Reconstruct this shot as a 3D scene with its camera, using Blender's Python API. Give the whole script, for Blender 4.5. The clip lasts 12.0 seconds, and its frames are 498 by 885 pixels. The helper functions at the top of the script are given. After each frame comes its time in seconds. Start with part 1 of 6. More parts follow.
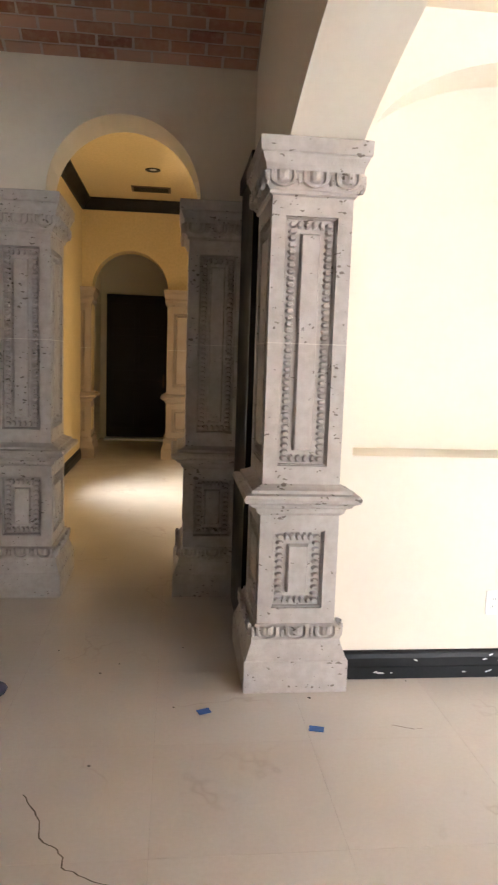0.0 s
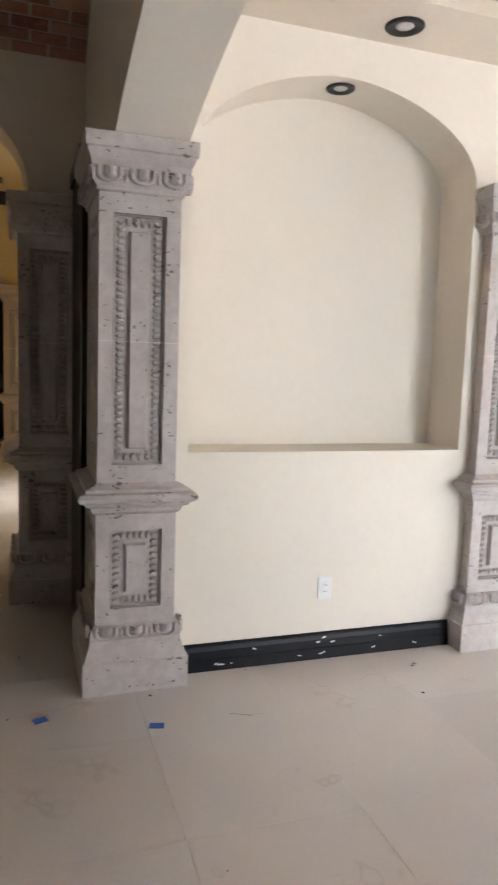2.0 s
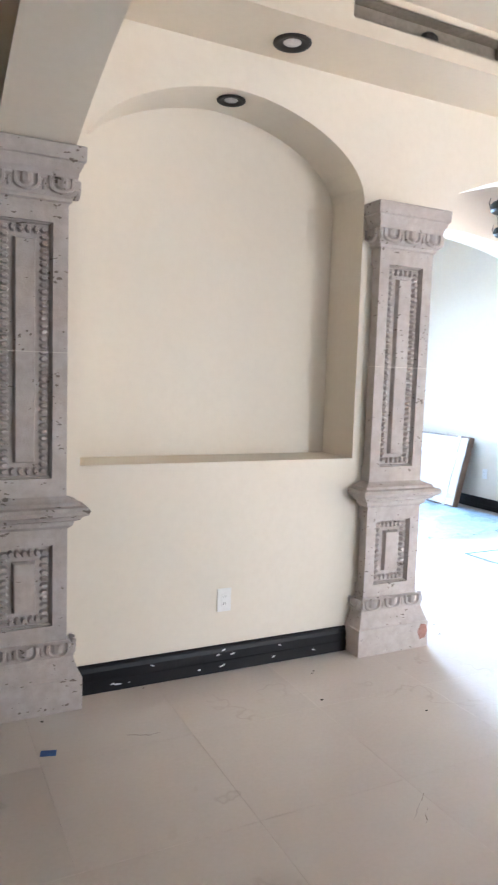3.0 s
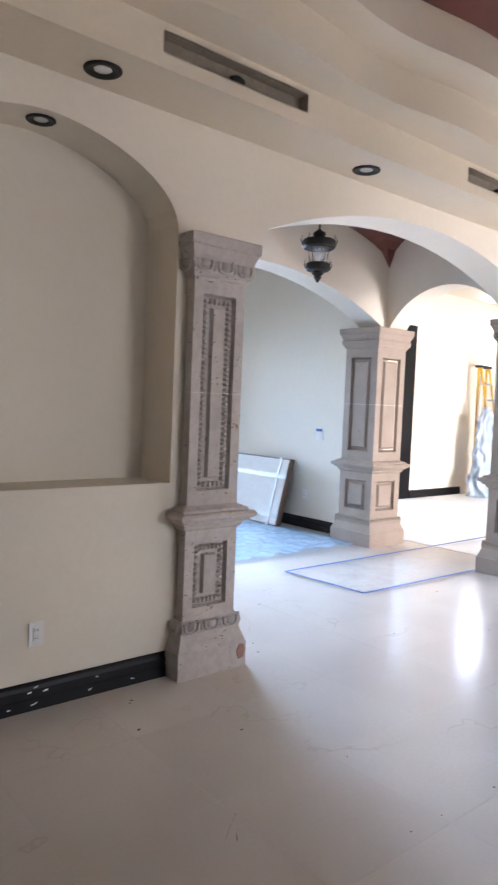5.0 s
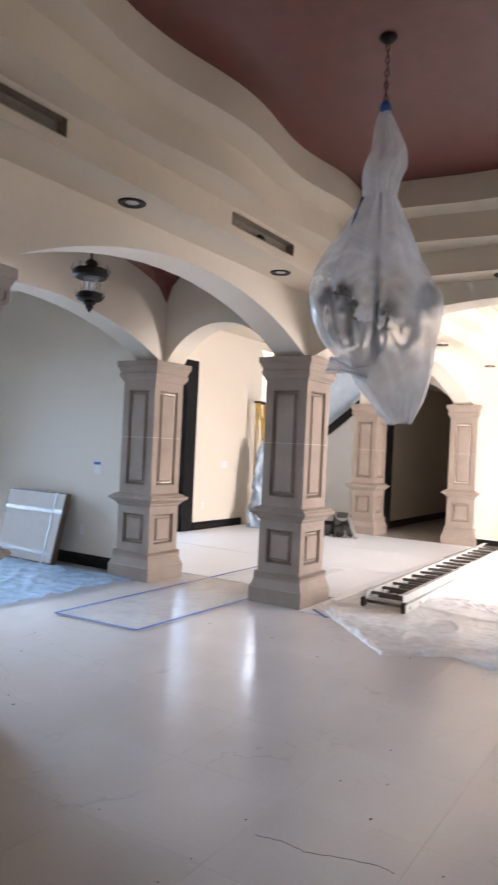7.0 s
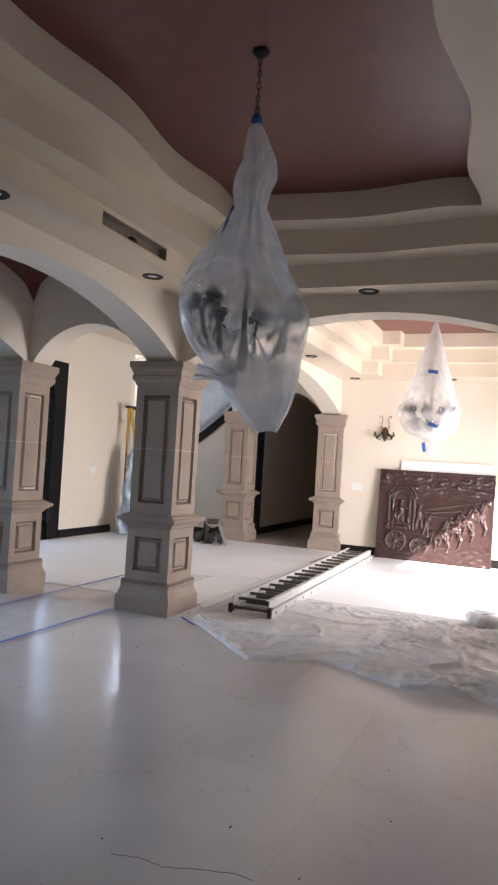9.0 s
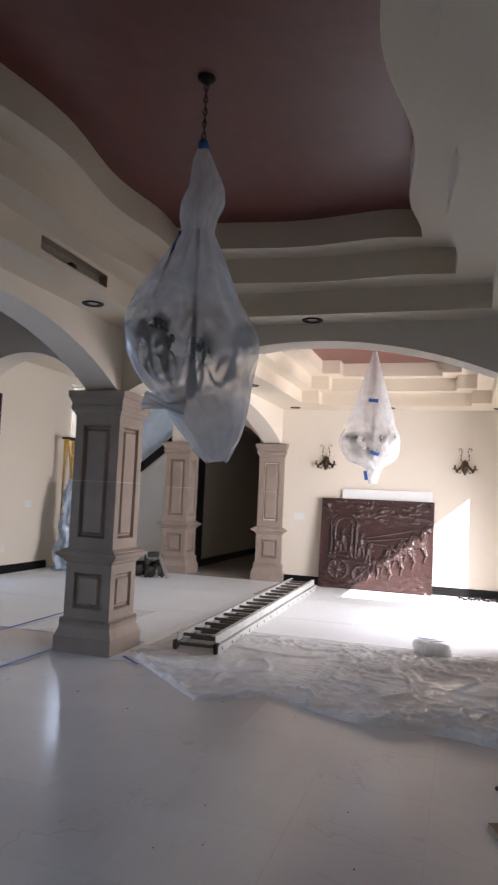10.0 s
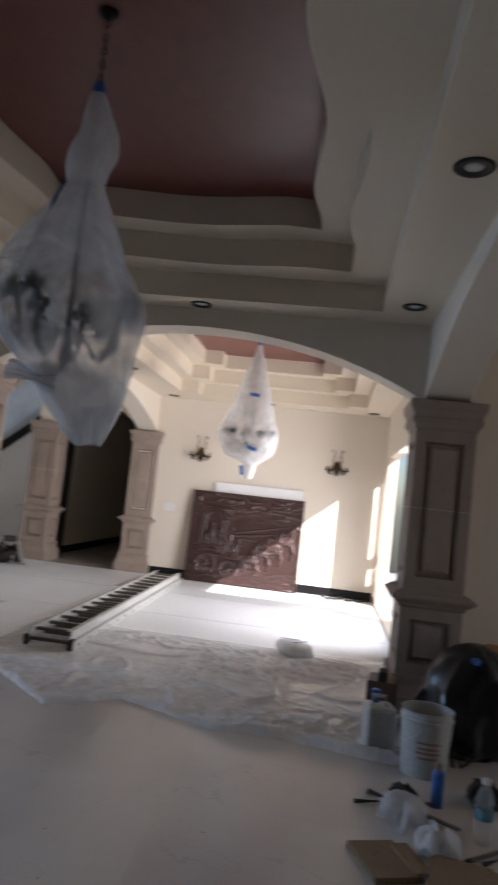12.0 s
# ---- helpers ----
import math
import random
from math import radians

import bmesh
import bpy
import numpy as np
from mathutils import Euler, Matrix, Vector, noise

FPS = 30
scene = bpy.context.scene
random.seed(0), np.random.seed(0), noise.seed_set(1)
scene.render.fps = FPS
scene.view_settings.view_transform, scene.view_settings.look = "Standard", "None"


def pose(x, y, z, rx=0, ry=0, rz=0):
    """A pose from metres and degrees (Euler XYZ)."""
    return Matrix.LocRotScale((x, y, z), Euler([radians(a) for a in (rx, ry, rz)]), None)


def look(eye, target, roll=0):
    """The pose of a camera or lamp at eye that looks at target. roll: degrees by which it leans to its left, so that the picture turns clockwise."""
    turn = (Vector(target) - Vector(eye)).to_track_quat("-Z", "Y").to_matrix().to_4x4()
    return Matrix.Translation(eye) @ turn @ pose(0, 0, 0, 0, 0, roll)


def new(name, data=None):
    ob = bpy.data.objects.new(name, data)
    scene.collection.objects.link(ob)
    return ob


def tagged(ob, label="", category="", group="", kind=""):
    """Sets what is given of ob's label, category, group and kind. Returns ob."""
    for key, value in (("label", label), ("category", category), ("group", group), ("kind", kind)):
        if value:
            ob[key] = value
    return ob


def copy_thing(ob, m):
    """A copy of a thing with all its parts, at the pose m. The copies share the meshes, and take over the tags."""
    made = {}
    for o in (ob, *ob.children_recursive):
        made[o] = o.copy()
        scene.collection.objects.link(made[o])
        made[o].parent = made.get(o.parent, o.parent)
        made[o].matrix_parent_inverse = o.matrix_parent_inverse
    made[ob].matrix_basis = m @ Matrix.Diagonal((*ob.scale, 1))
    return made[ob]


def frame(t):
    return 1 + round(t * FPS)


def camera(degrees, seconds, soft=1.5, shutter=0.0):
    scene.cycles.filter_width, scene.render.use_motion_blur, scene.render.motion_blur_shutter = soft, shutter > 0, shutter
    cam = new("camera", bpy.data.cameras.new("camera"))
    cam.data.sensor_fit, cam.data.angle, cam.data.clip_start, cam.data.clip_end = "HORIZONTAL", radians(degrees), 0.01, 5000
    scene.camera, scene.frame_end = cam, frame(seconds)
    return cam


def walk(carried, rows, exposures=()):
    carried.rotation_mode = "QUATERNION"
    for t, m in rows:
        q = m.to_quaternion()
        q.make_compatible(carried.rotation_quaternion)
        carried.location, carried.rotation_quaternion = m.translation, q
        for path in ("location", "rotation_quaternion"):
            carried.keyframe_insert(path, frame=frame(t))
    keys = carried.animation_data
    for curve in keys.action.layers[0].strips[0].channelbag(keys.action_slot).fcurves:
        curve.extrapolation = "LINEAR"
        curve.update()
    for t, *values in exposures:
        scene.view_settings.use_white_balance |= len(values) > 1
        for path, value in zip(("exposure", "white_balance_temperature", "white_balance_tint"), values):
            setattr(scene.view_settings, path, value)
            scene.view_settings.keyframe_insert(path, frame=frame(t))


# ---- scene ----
cam = camera(39.7, 12.0, soft=2.2, shutter=0.5)
PATH = [
    (0.0, pose(-0.298, 0.052, 1.486, 83.01, -1.88, -6.03)),
    (0.5, pose(-0.282, 0.026, 1.484, 83.34, -1.82, -7.98)),
    (1.0, pose(-0.278, 0.015, 1.491, 83.66, -2.06, -11.02)),
    (1.5, pose(-0.265, 0.018, 1.493, 83.55, -2.04, -14.26)),
    (2.0, pose(-0.227, 0.017, 1.487, 83.29, -1.93, -18.35)),
    (2.5, pose(-0.214, 0.005, 1.489, 84.04, -1.61, -23.57)),
    (3.0, pose(-0.170, 0.034, 1.482, 84.50, -1.88, -26.22)),
    (3.5, pose(-0.156, -0.001, 1.498, 84.86, -1.96, -29.30)),
    (5.5, pose(-0.059, -0.021, 1.504, 87.52, -2.76, -43.37)),
    (6.0, pose(-0.006, -0.029, 1.509, 88.27, -3.12, -46.86)),
    (6.5, pose(0.040, -0.066, 1.506, 89.51, -2.80, -51.54)),
    (7.0, pose(0.067, -0.096, 1.504, 90.35, -2.70, -57.02)),
    (7.5, pose(0.075, -0.102, 1.511, 90.89, -3.15, -62.36)),
    (9.5, pose(0.140, -0.113, 1.505, 92.69, -3.08, -69.36)),
    (10.0, pose(0.193, -0.013, 1.509, 94.19, -2.58, -72.65)),
    (10.5, pose(0.280, 0.059, 1.500, 93.40, -2.80, -74.89)),
    (11.0, pose(0.357, 0.082, 1.501, 92.36, -3.44, -73.44)),
    (11.5, pose(0.439, 0.074, 1.514, 93.30, -4.97, -74.65)),
    (12.0, pose(0.464, 0.089, 1.522, 94.22, -6.25, -83.45)),
]
walk(cam, PATH, exposures=[(0.0, 5.65, 6150, 14), (0.5, 5.25, 6000, 14), (1.5, 5.0, 5800, 13), (2.0, 4.9, 5750, 13), (3.5, 4.55, 5800, 14), (5.5, 3.25, 6000, 18), (7.5, 2.65, 6200, 19), (9.5, 1.85, 5950, 18), (10.5, 1.55, 5750, 17), (11.5, 1.55, 5750, 17), (12.0, 1.25, 5850, 16)])

# ---- world, sun, daylight in the openings ----
world = bpy.data.worlds.new("sky")
scene.world = world
world.use_nodes = True
_wn = world.node_tree.nodes
_sky = _wn.new("ShaderNodeTexSky")
_sky.sky_type, _sky.sun_disc = "NISHITA", False
_sky.sun_elevation, _sky.sun_rotation = radians(33), radians(220)
world.node_tree.links.new(_sky.outputs[0], _wn["Background"].inputs[0])
_wn["Background"].inputs[1].default_value = 0.05

sun = new("sun", bpy.data.lights.new("sun", "SUN"))
sun.data.energy, sun.data.angle, sun.data.color = 5.0, radians(0.5), (1.0, 0.93, 0.82)
sun.matrix_world = look((0, 0, 20), (1.0, 1.17, 19.0))


def daylight(name, eye, target, w, h, power, colour, spread=180):
    """Sky light that comes in at an opening, or an added lamp."""
    lamp = new(name, bpy.data.lights.new(name, "AREA"))
    lamp.data.shape, lamp.data.size, lamp.data.size_y = "RECTANGLE", w, h
    lamp.data.energy, lamp.data.color = power, colour
    lamp.data.spread = radians(spread)
    lamp.matrix_world = look(eye, target)
    return lamp


daylight("daylight_south", (4.7, -4.9, 1.6), (2.9, 0, 1.7), 2.0, 2.4, 7, (1.0, 0.98, 0.95))
daylight("daylight_north", (4.5, 8.6, 1.6), (3.0, 0, -0.6), 2.2, 2.3, 17, (0.56, 0.77, 1.0), 72)
daylight("daylight_glass_door", (8.9, 7.2, 1.5), (7.6, 0, 0.6), 0.9, 2.4, 4, (0.62, 0.80, 1.0))
# added lamp without a known source; it makes the pale highlight on the floor
daylight("floor_highlight_lamp", (11.95, 7.46, 2.95), (6.0, 3.5, 0.0), 0.4, 0.9, 4.2, (0.75, 0.87, 1.0))
daylight("daylight_window", (9.0, -0.90, 1.3), (9.6, 3, 0.9), 1.9, 2.0, 46, (1.0, 0.95, 0.87), 142)
daylight("daylight_hall", (-1.58, 7.55, 1.3), (-0.5, 7.5, 1.25), 0.9, 1.6, 2.0, (1.0, 0.95, 0.82), 130)
daylight("daylight_stairs", (14.6, 9.5, 2.2), (13.0, 6.5, 1.6), 1.6, 1.6, 26, (0.8, 0.9, 1.0))

# ---- materials ----
def material(name):
    m = bpy.data.materials.new(name)
    m.use_nodes = True
    nt = m.node_tree
    return m, nt, nt.nodes["Principled BSDF"]


def coords(nt, scale=1.0, world_space=False):
    tc = nt.nodes.new("ShaderNodeNewGeometry") if world_space else nt.nodes.new("ShaderNodeTexCoord")
    return tc.outputs["Position"] if world_space else tc.outputs["Object"]


def noise_node(nt, vec, scale, detail=4.0, rough=0.55, distort=0.0):
    n = nt.nodes.new("ShaderNodeTexNoise")
    n.inputs["Scale"].default_value, n.inputs["Detail"].default_value = scale, detail
    n.inputs["Roughness"].default_value, n.inputs["Distortion"].default_value = rough, distort
    nt.links.new(vec, n.inputs["Vector"])
    return n.outputs["Fac"]


def ramp(nt, fac, stops):
    r = nt.nodes.new("ShaderNodeValToRGB")
    e = r.color_ramp.elements
    while len(e) < len(stops):
        e.new(0.5)
    for el, (p, c) in zip(e, stops):
        el.position = p
        el.color = (*c, 1) if len(c) == 3 else c
    nt.links.new(fac, r.inputs["Fac"])
    return r.outputs["Color"]


def mixed(nt, fac, a, b, blend="MIX"):
    n = nt.nodes.new("ShaderNodeMix")
    n.data_type, n.blend_type = "RGBA", blend
    for sock, v in ((n.inputs[0], fac), (n.inputs[6], a), (n.inputs[7], b)):
        if isinstance(v, (int, float)):
            sock.default_value = v
        elif isinstance(v, tuple):
            sock.default_value = (*v, 1)
        else:
            nt.links.new(v, sock)
    return n.outputs[2]


def bumped(nt, bsdf, height, strength, distance=0.01):
    b = nt.nodes.new("ShaderNodeBump")
    b.inputs["Strength"].default_value, b.inputs["Distance"].default_value = strength, distance
    nt.links.new(height, b.inputs["Height"])
    nt.links.new(b.outputs["Normal"], bsdf.inputs["Normal"])


def surface(name, c0, c1, rough=0.6, scale=3.0, fine=40.0, bump=0.15, metal=0.0, spread=0.08, world_space=False, spec=0.5):
    """Two-scale mottled colour between c0 and c1, with fine relief."""
    m, nt, b = material(name)
    v = coords(nt, world_space=world_space)
    big, small = noise_node(nt, v, scale, 5), noise_node(nt, v, fine, 3)
    col = mixed(nt, ramp(nt, big, [(0.3, (0, 0, 0)), (0.7, (1, 1, 1))]), c0, c1)
    dark = tuple(k * (1 - 2.2 * spread) for k in c0)
    col = mixed(nt, ramp(nt, small, [(0.35, (1, 1, 1)), (0.6, (0, 0, 0))]), col, mixed(nt, 0.5, col, dark))
    nt.links.new(col, b.inputs["Base Color"])
    b.inputs["Metallic"].default_value = metal
    b.inputs["Specular IOR Level"].default_value = spec
    r = ramp(nt, big, [(0.2, (rough * 0.85,) * 3), (0.8, (min(1, rough * 1.15),) * 3)])
    nt.links.new(r, b.inputs["Roughness"])
    if bump:
        bumped(nt, b, small, bump, 0.004)
    return m


def stone_material(name, c0, c1, depth=0.85):
    """Carved volcanic stone: pale, mottled, with dark pits and short streaks."""
    m, nt, b = material(name)
    v = coords(nt, world_space=True)
    big, mid, fine = noise_node(nt, v, 4, 6), noise_node(nt, v, 22, 5), noise_node(nt, v, 130, 3)
    col = mixed(nt, ramp(nt, big, [(0.3, (0, 0, 0)), (0.7, (1, 1, 1))]), c0, c1)
    col = mixed(nt, ramp(nt, mid, [(0.35, (0.7, 0.7, 0.7)), (0.65, (0, 0, 0))]), col, mixed(nt, 0.6, col, (0.35, 0.29, 0.25)))
    vo = nt.nodes.new("ShaderNodeTexVoronoi")
    vo.inputs["Scale"].default_value = 24
    mp = nt.nodes.new("ShaderNodeMapping")
    mp.inputs["Scale"].default_value = (1, 1, 1.9)
    nt.links.new(v, mp.inputs["Vector"])
    wob = nt.nodes.new("ShaderNodeVectorMath")
    wob.operation = "ADD"
    nz = nt.nodes.new("ShaderNodeTexNoise")
    nz.inputs["Scale"].default_value = 30
    nt.links.new(v, nz.inputs["Vector"])
    sc = nt.nodes.new("ShaderNodeVectorMath")
    sc.operation = "SCALE"
    sc.inputs["Scale"].default_value = 0.06
    nt.links.new(nz.outputs["Color"], sc.inputs[0])
    nt.links.new(mp.outputs["Vector"], wob.inputs[0])
    nt.links.new(sc.outputs["Vector"], wob.inputs[1])
    nt.links.new(wob.outputs["Vector"], vo.inputs["Vector"])
    gate = noise_node(nt, v, 9, 2)
    pit = nt.nodes.new("ShaderNodeMath")
    pit.operation = "ADD"
    nt.links.new(vo.outputs["Distance"], pit.inputs[0])
    sub = nt.nodes.new("ShaderNodeMath")
    sub.operation = "MULTIPLY_ADD"
    sub.inputs[1].default_value, sub.inputs[2].default_value = -0.9, 0.45
    nt.links.new(gate, sub.inputs[0])
    nt.links.new(sub.outputs[0], pit.inputs[1])
    pits = ramp(nt, pit.outputs[0], [(0.075, (depth,) * 3), (0.145, (0, 0, 0))])
    col = mixed(nt, pits, col, (0.15, 0.12, 0.10))
    nt.links.new(col, b.inputs["Base Color"])
    b.inputs["Roughness"].default_value = 0.85
    hh = nt.nodes.new("ShaderNodeMath")
    hh.operation = "MULTIPLY_ADD"
    hh.inputs[1].default_value = -2.0
    nt.links.new(pits, hh.inputs[0])
    nt.links.new(fine, hh.inputs[2])
    bumped(nt, b, hh.outputs[0], 0.35, 0.004)
    return m


def floor_material():
    """Honed cream limestone with soft clouds, thin cracks and dust."""
    m, nt, b = material("limestone")
    v = coords(nt, world_space=True)
    big, mid, fine = noise_node(nt, v, 0.9, 3, 0.5), noise_node(nt, v, 3.5, 3, 0.5), noise_node(nt, v, 60, 3)
    oi = nt.nodes.new("ShaderNodeObjectInfo")
    col = mixed(nt, ramp(nt, big, [(0.3, (0, 0, 0)), (0.7, (1, 1, 1))]), (0.60, 0.55, 0.51), (0.70, 0.66, 0.625))
    col = mixed(nt, ramp(nt, mid, [(0.2, (0.28, 0.28, 0.28)), (0.85, (0, 0, 0))]), col, (0.60, 0.53, 0.46))
    col = mixed(nt, ramp(nt, fine, [(0.3, (0.2, 0.2, 0.2)), (0.7, (0, 0, 0))]), col, (0.5, 0.44, 0.38))
    stain = noise_node(nt, v, 0.6, 3, 0.5)
    col = mixed(nt, ramp(nt, stain, [(0.35, (0, 0, 0)), (0.8, (0.55, 0.55, 0.55))]), col, (0.53, 0.465, 0.405))
    tint = ramp(nt, oi.outputs["Random"], [(0, (0.965, 0.96, 0.955)), (1, (1.0, 1.0, 1.0))])
    col = mixed(nt, 1.0, col, tint, "MULTIPLY")
    ridge = nt.nodes.new("ShaderNodeMath")
    ridge.operation = "SUBTRACT"
    ridge.inputs[1].default_value = 0.5
    nt.links.new(noise_node(nt, v, 0.75, 5, 0.6, 0.35), ridge.inputs[0])
    thin = nt.nodes.new("ShaderNodeMath")
    thin.operation = "ABSOLUTE"
    nt.links.new(ridge.outputs[0], thin.inputs[0])
    vein = ramp(nt, thin.outputs[0], [(0.0, (0.30, 0.30, 0.30)), (0.006, (0, 0, 0))])
    vein = mixed(nt, ramp(nt, noise_node(nt, v, 1.6, 2), [(0.48, (1, 1, 1)), (0.6, (0, 0, 0))]), vein, (0.0, 0.0, 0.0))
    col = mixed(nt, vein, col, (0.34, 0.27, 0.21))
    nt.links.new(col, b.inputs["Base Color"])
    nt.links.new(ramp(nt, mid, [(0.3, (0.16,) * 3), (0.75, (0.262,) * 3)]), b.inputs["Roughness"])
    bumped(nt, b, big, 0.05, 0.01)
    return m


def sheet_plastic(name, clear, tint=(0.9, 0.92, 0.95), rough=0.25, taut=None):
    """Thin polythene film: part clear, part milky, with a gloss; clearer where it is stretched taut (z from, z to, by how much)."""
    m, nt, b = material(name)
    v = coords(nt)
    tr = nt.nodes.new("ShaderNodeBsdfTransparent")
    tl = nt.nodes.new("ShaderNodeBsdfTranslucent")
    tl.inputs["Color"].default_value = (*tint, 1)
    b.inputs["Base Color"].default_value = (*tint, 1)
    b.inputs["Roughness"].default_value = rough
    f = noise_node(nt, v, 6, 5, 0.6, 0.8)
    s1 = nt.nodes.new("ShaderNodeMixShader")
    s1.inputs[0].default_value = 0.35
    nt.links.new(b.outputs[0], s1.inputs[1])
    nt.links.new(tl.outputs[0], s1.inputs[2])
    s2 = nt.nodes.new("ShaderNodeMixShader")
    nt.links.new(ramp(nt, f, [(0.3, (max(0, clear - 0.12),) * 3), (0.7, (min(1, clear + 0.12),) * 3)]), s2.inputs[0])
    if taut:
        z0, z1, gain = taut
        sep = nt.nodes.new("ShaderNodeSeparateXYZ")
        nt.links.new(v, sep.inputs[0])
        rng_ = nt.nodes.new("ShaderNodeMapRange")
        rng_.inputs["From Min"].default_value, rng_.inputs["From Max"].default_value = z0 - 0.3, z1 + 0.3
        nt.links.new(sep.outputs["Z"], rng_.inputs["Value"])
        band = ramp(nt, rng_.outputs[0], [(0.2, (0, 0, 0)), (0.38, (1, 1, 1)), (0.66, (1, 1, 1)), (0.84, (0, 0, 0))])
        where = ramp(nt, noise_node(nt, v, 3.2, 2, 0.5, 0.4), [(0.36, (0.15,) * 3), (0.56, (1, 1, 1))])
        extra = nt.nodes.new("ShaderNodeMath")
        extra.operation = "MULTIPLY"
        nt.links.new(band, extra.inputs[0])
        nt.links.new(where, extra.inputs[1])
        total = nt.nodes.new("ShaderNodeMath")
        total.operation = "MULTIPLY_ADD"
        total.inputs[1].default_value = gain
        nt.links.new(extra.outputs[0], total.inputs[0])
        nt.links.new(s2.inputs[0].links[0].from_socket, total.inputs[2])
        nt.links.new(total.outputs[0], s2.inputs[0])
    nt.links.new(s1.outputs[0], s2.inputs[1])
    nt.links.new(tr.outputs[0], s2.inputs[2])
    nt.links.new(s2.outputs[0], nt.nodes["Material Output"].inputs["Surface"])
    bumped(nt, b, noise_node(nt, v, 9, 3, 0.5, 1.0), 0.35, 0.02)
    return m


PLASTER = surface("cream_plaster", (0.75, 0.672, 0.562), (0.775, 0.702, 0.595), 0.62, 0.8, 30, 0.05, spread=0.010, world_space=True)
CEILING = surface("cream_ceiling_paint", (0.71, 0.615, 0.485), (0.735, 0.645, 0.515), 0.6, 0.8, 35, 0.05, spread=0.010, world_space=True)
YELLOW = surface("ochre_plaster", (0.58, 0.45, 0.235), (0.64, 0.50, 0.28), 0.65, 1.5, 30, 0.12, spread=0.05, world_space=True)
RED = surface("red_brown_polished_plaster", (0.135, 0.036, 0.028), (0.18, 0.052, 0.038), 0.335, 0.7, 9, 0.03, spread=0.04, world_space=True)
STONE = stone_material("carved_stone", (0.47, 0.425, 0.40), (0.56, 0.51, 0.48))
STONE_TAN = stone_material("tan_carved_stone", (0.315, 0.245, 0.197), (0.385, 0.308, 0.252), 0.4)
MORTAR = surface("pale_joint", (0.62, 0.57, 0.52), (0.68, 0.63, 0.58), 0.9, 8, 90)
BLACK_WOOD = surface("black_stained_wood", (0.006, 0.006, 0.007), (0.011, 0.010, 0.011), 0.4, 6, 60, 0.1, spec=0.25)
IRON = surface("dark_iron", (0.012, 0.011, 0.010), (0.03, 0.025, 0.02), 0.5, 8, 60, 0.2, metal=0.3, spec=0.3)
BRONZE = surface("aged_bronze", (0.06, 0.04, 0.024), (0.12, 0.08, 0.045), 0.45, 10, 70, 0.2, metal=0.8)
WHITE = surface("white_plastic", (0.78, 0.77, 0.74), (0.82, 0.81, 0.79), 0.35, 5, 80, 0.05, spread=0.02)
LIMESTONE = floor_material()


def brick_material():
    m, nt, b = material("old_brick")
    g = nt.nodes.new("ShaderNodeNewGeometry")
    v = g.outputs["Position"]
    col = ramp(nt, g.outputs["Random Per Island"], [(0.0, (0.21, 0.085, 0.05)), (0.35, (0.34, 0.155, 0.10)), (0.7, (0.41, 0.21, 0.145)), (1.0, (0.48, 0.29, 0.21))])
    n1 = noise_node(nt, v, 25, 5)
    col = mixed(nt, ramp(nt, n1, [(0.45, (0, 0, 0)), (0.75, (0.7, 0.7, 0.7))]), col, (0.42, 0.28, 0.205))
    nt.links.new(col, b.inputs["Base Color"])
    b.inputs["Roughness"].default_value = 0.9
    bumped(nt, b, noise_node(nt, v, 90, 4), 0.4, 0.004)
    return m


BRICK = brick_material()
VAULT_MORTAR = surface("vault_mortar", (0.44, 0.35, 0.29), (0.52, 0.42, 0.36), 0.95, 8, 70, 0.4, world_space=True)
FILM = sheet_plastic("clear_polythene", 0.30, (0.95, 0.96, 0.97), 0.07)
BAG = sheet_plastic("milky_polythene", 0.34, (0.78, 0.77, 0.77), 0.1, (2.0, 2.45, 0.34))
BLUE_FILM = sheet_plastic("blue_polythene", 0.15, (0.50, 0.65, 0.80), 0.2)
PAPER = surface("white_floor_paper", (0.76, 0.77, 0.78), (0.82, 0.83, 0.84), 0.5, 1.5, 20, 0.08, spread=0.03, world_space=True)
TAPE = surface("blue_masking_tape", (0.03, 0.10, 0.36), (0.05, 0.15, 0.45), 0.6, 20, 90, 0.1)
ALU = surface("dull_aluminium", (0.50, 0.50, 0.50), (0.62, 0.62, 0.62), 0.4, 8, 60, 0.1, metal=0.7)
RAIL = surface("paint_splashed_rail", (0.48, 0.47, 0.44), (0.62, 0.61, 0.58), 0.5, 9, 40, 0.15, spread=0.2)
RUNG = surface("worn_dark_rung", (0.13, 0.12, 0.105), (0.21, 0.195, 0.17), 0.55, 9, 60, 0.15, metal=0.3)
CARVED = surface("carved_dark_wood", (0.042, 0.022, 0.019), (0.072, 0.037, 0.032), 0.34, 5, 40, 0.15, spread=0.15)
BOARD = surface("white_foam_board", (0.80, 0.80, 0.79), (0.84, 0.84, 0.83), 0.6, 3, 50, 0.03, spread=0.02)
CARD = surface("brown_cardboard", (0.22, 0.15, 0.085), (0.29, 0.2, 0.115), 0.85, 6, 60, 0.2)
WOOD = surface("dark_brown_timber", (0.09, 0.055, 0.035), (0.15, 0.09, 0.06), 0.5, 5, 50, 0.2)
BLACK_PLASTIC = surface("black_bin_liner", (0.008, 0.008, 0.009), (0.014, 0.014, 0.016), 0.22, 6, 30, 0.5)
MILK_PLASTIC = surface("off_white_plastic", (0.42, 0.41, 0.38), (0.50, 0.49, 0.46), 0.4, 5, 40, 0.05, spread=0.1)
CHIP = surface("white_paint_chip", (0.75, 0.74, 0.72), (0.8, 0.79, 0.77), 0.7, 20, 80, 0.1)
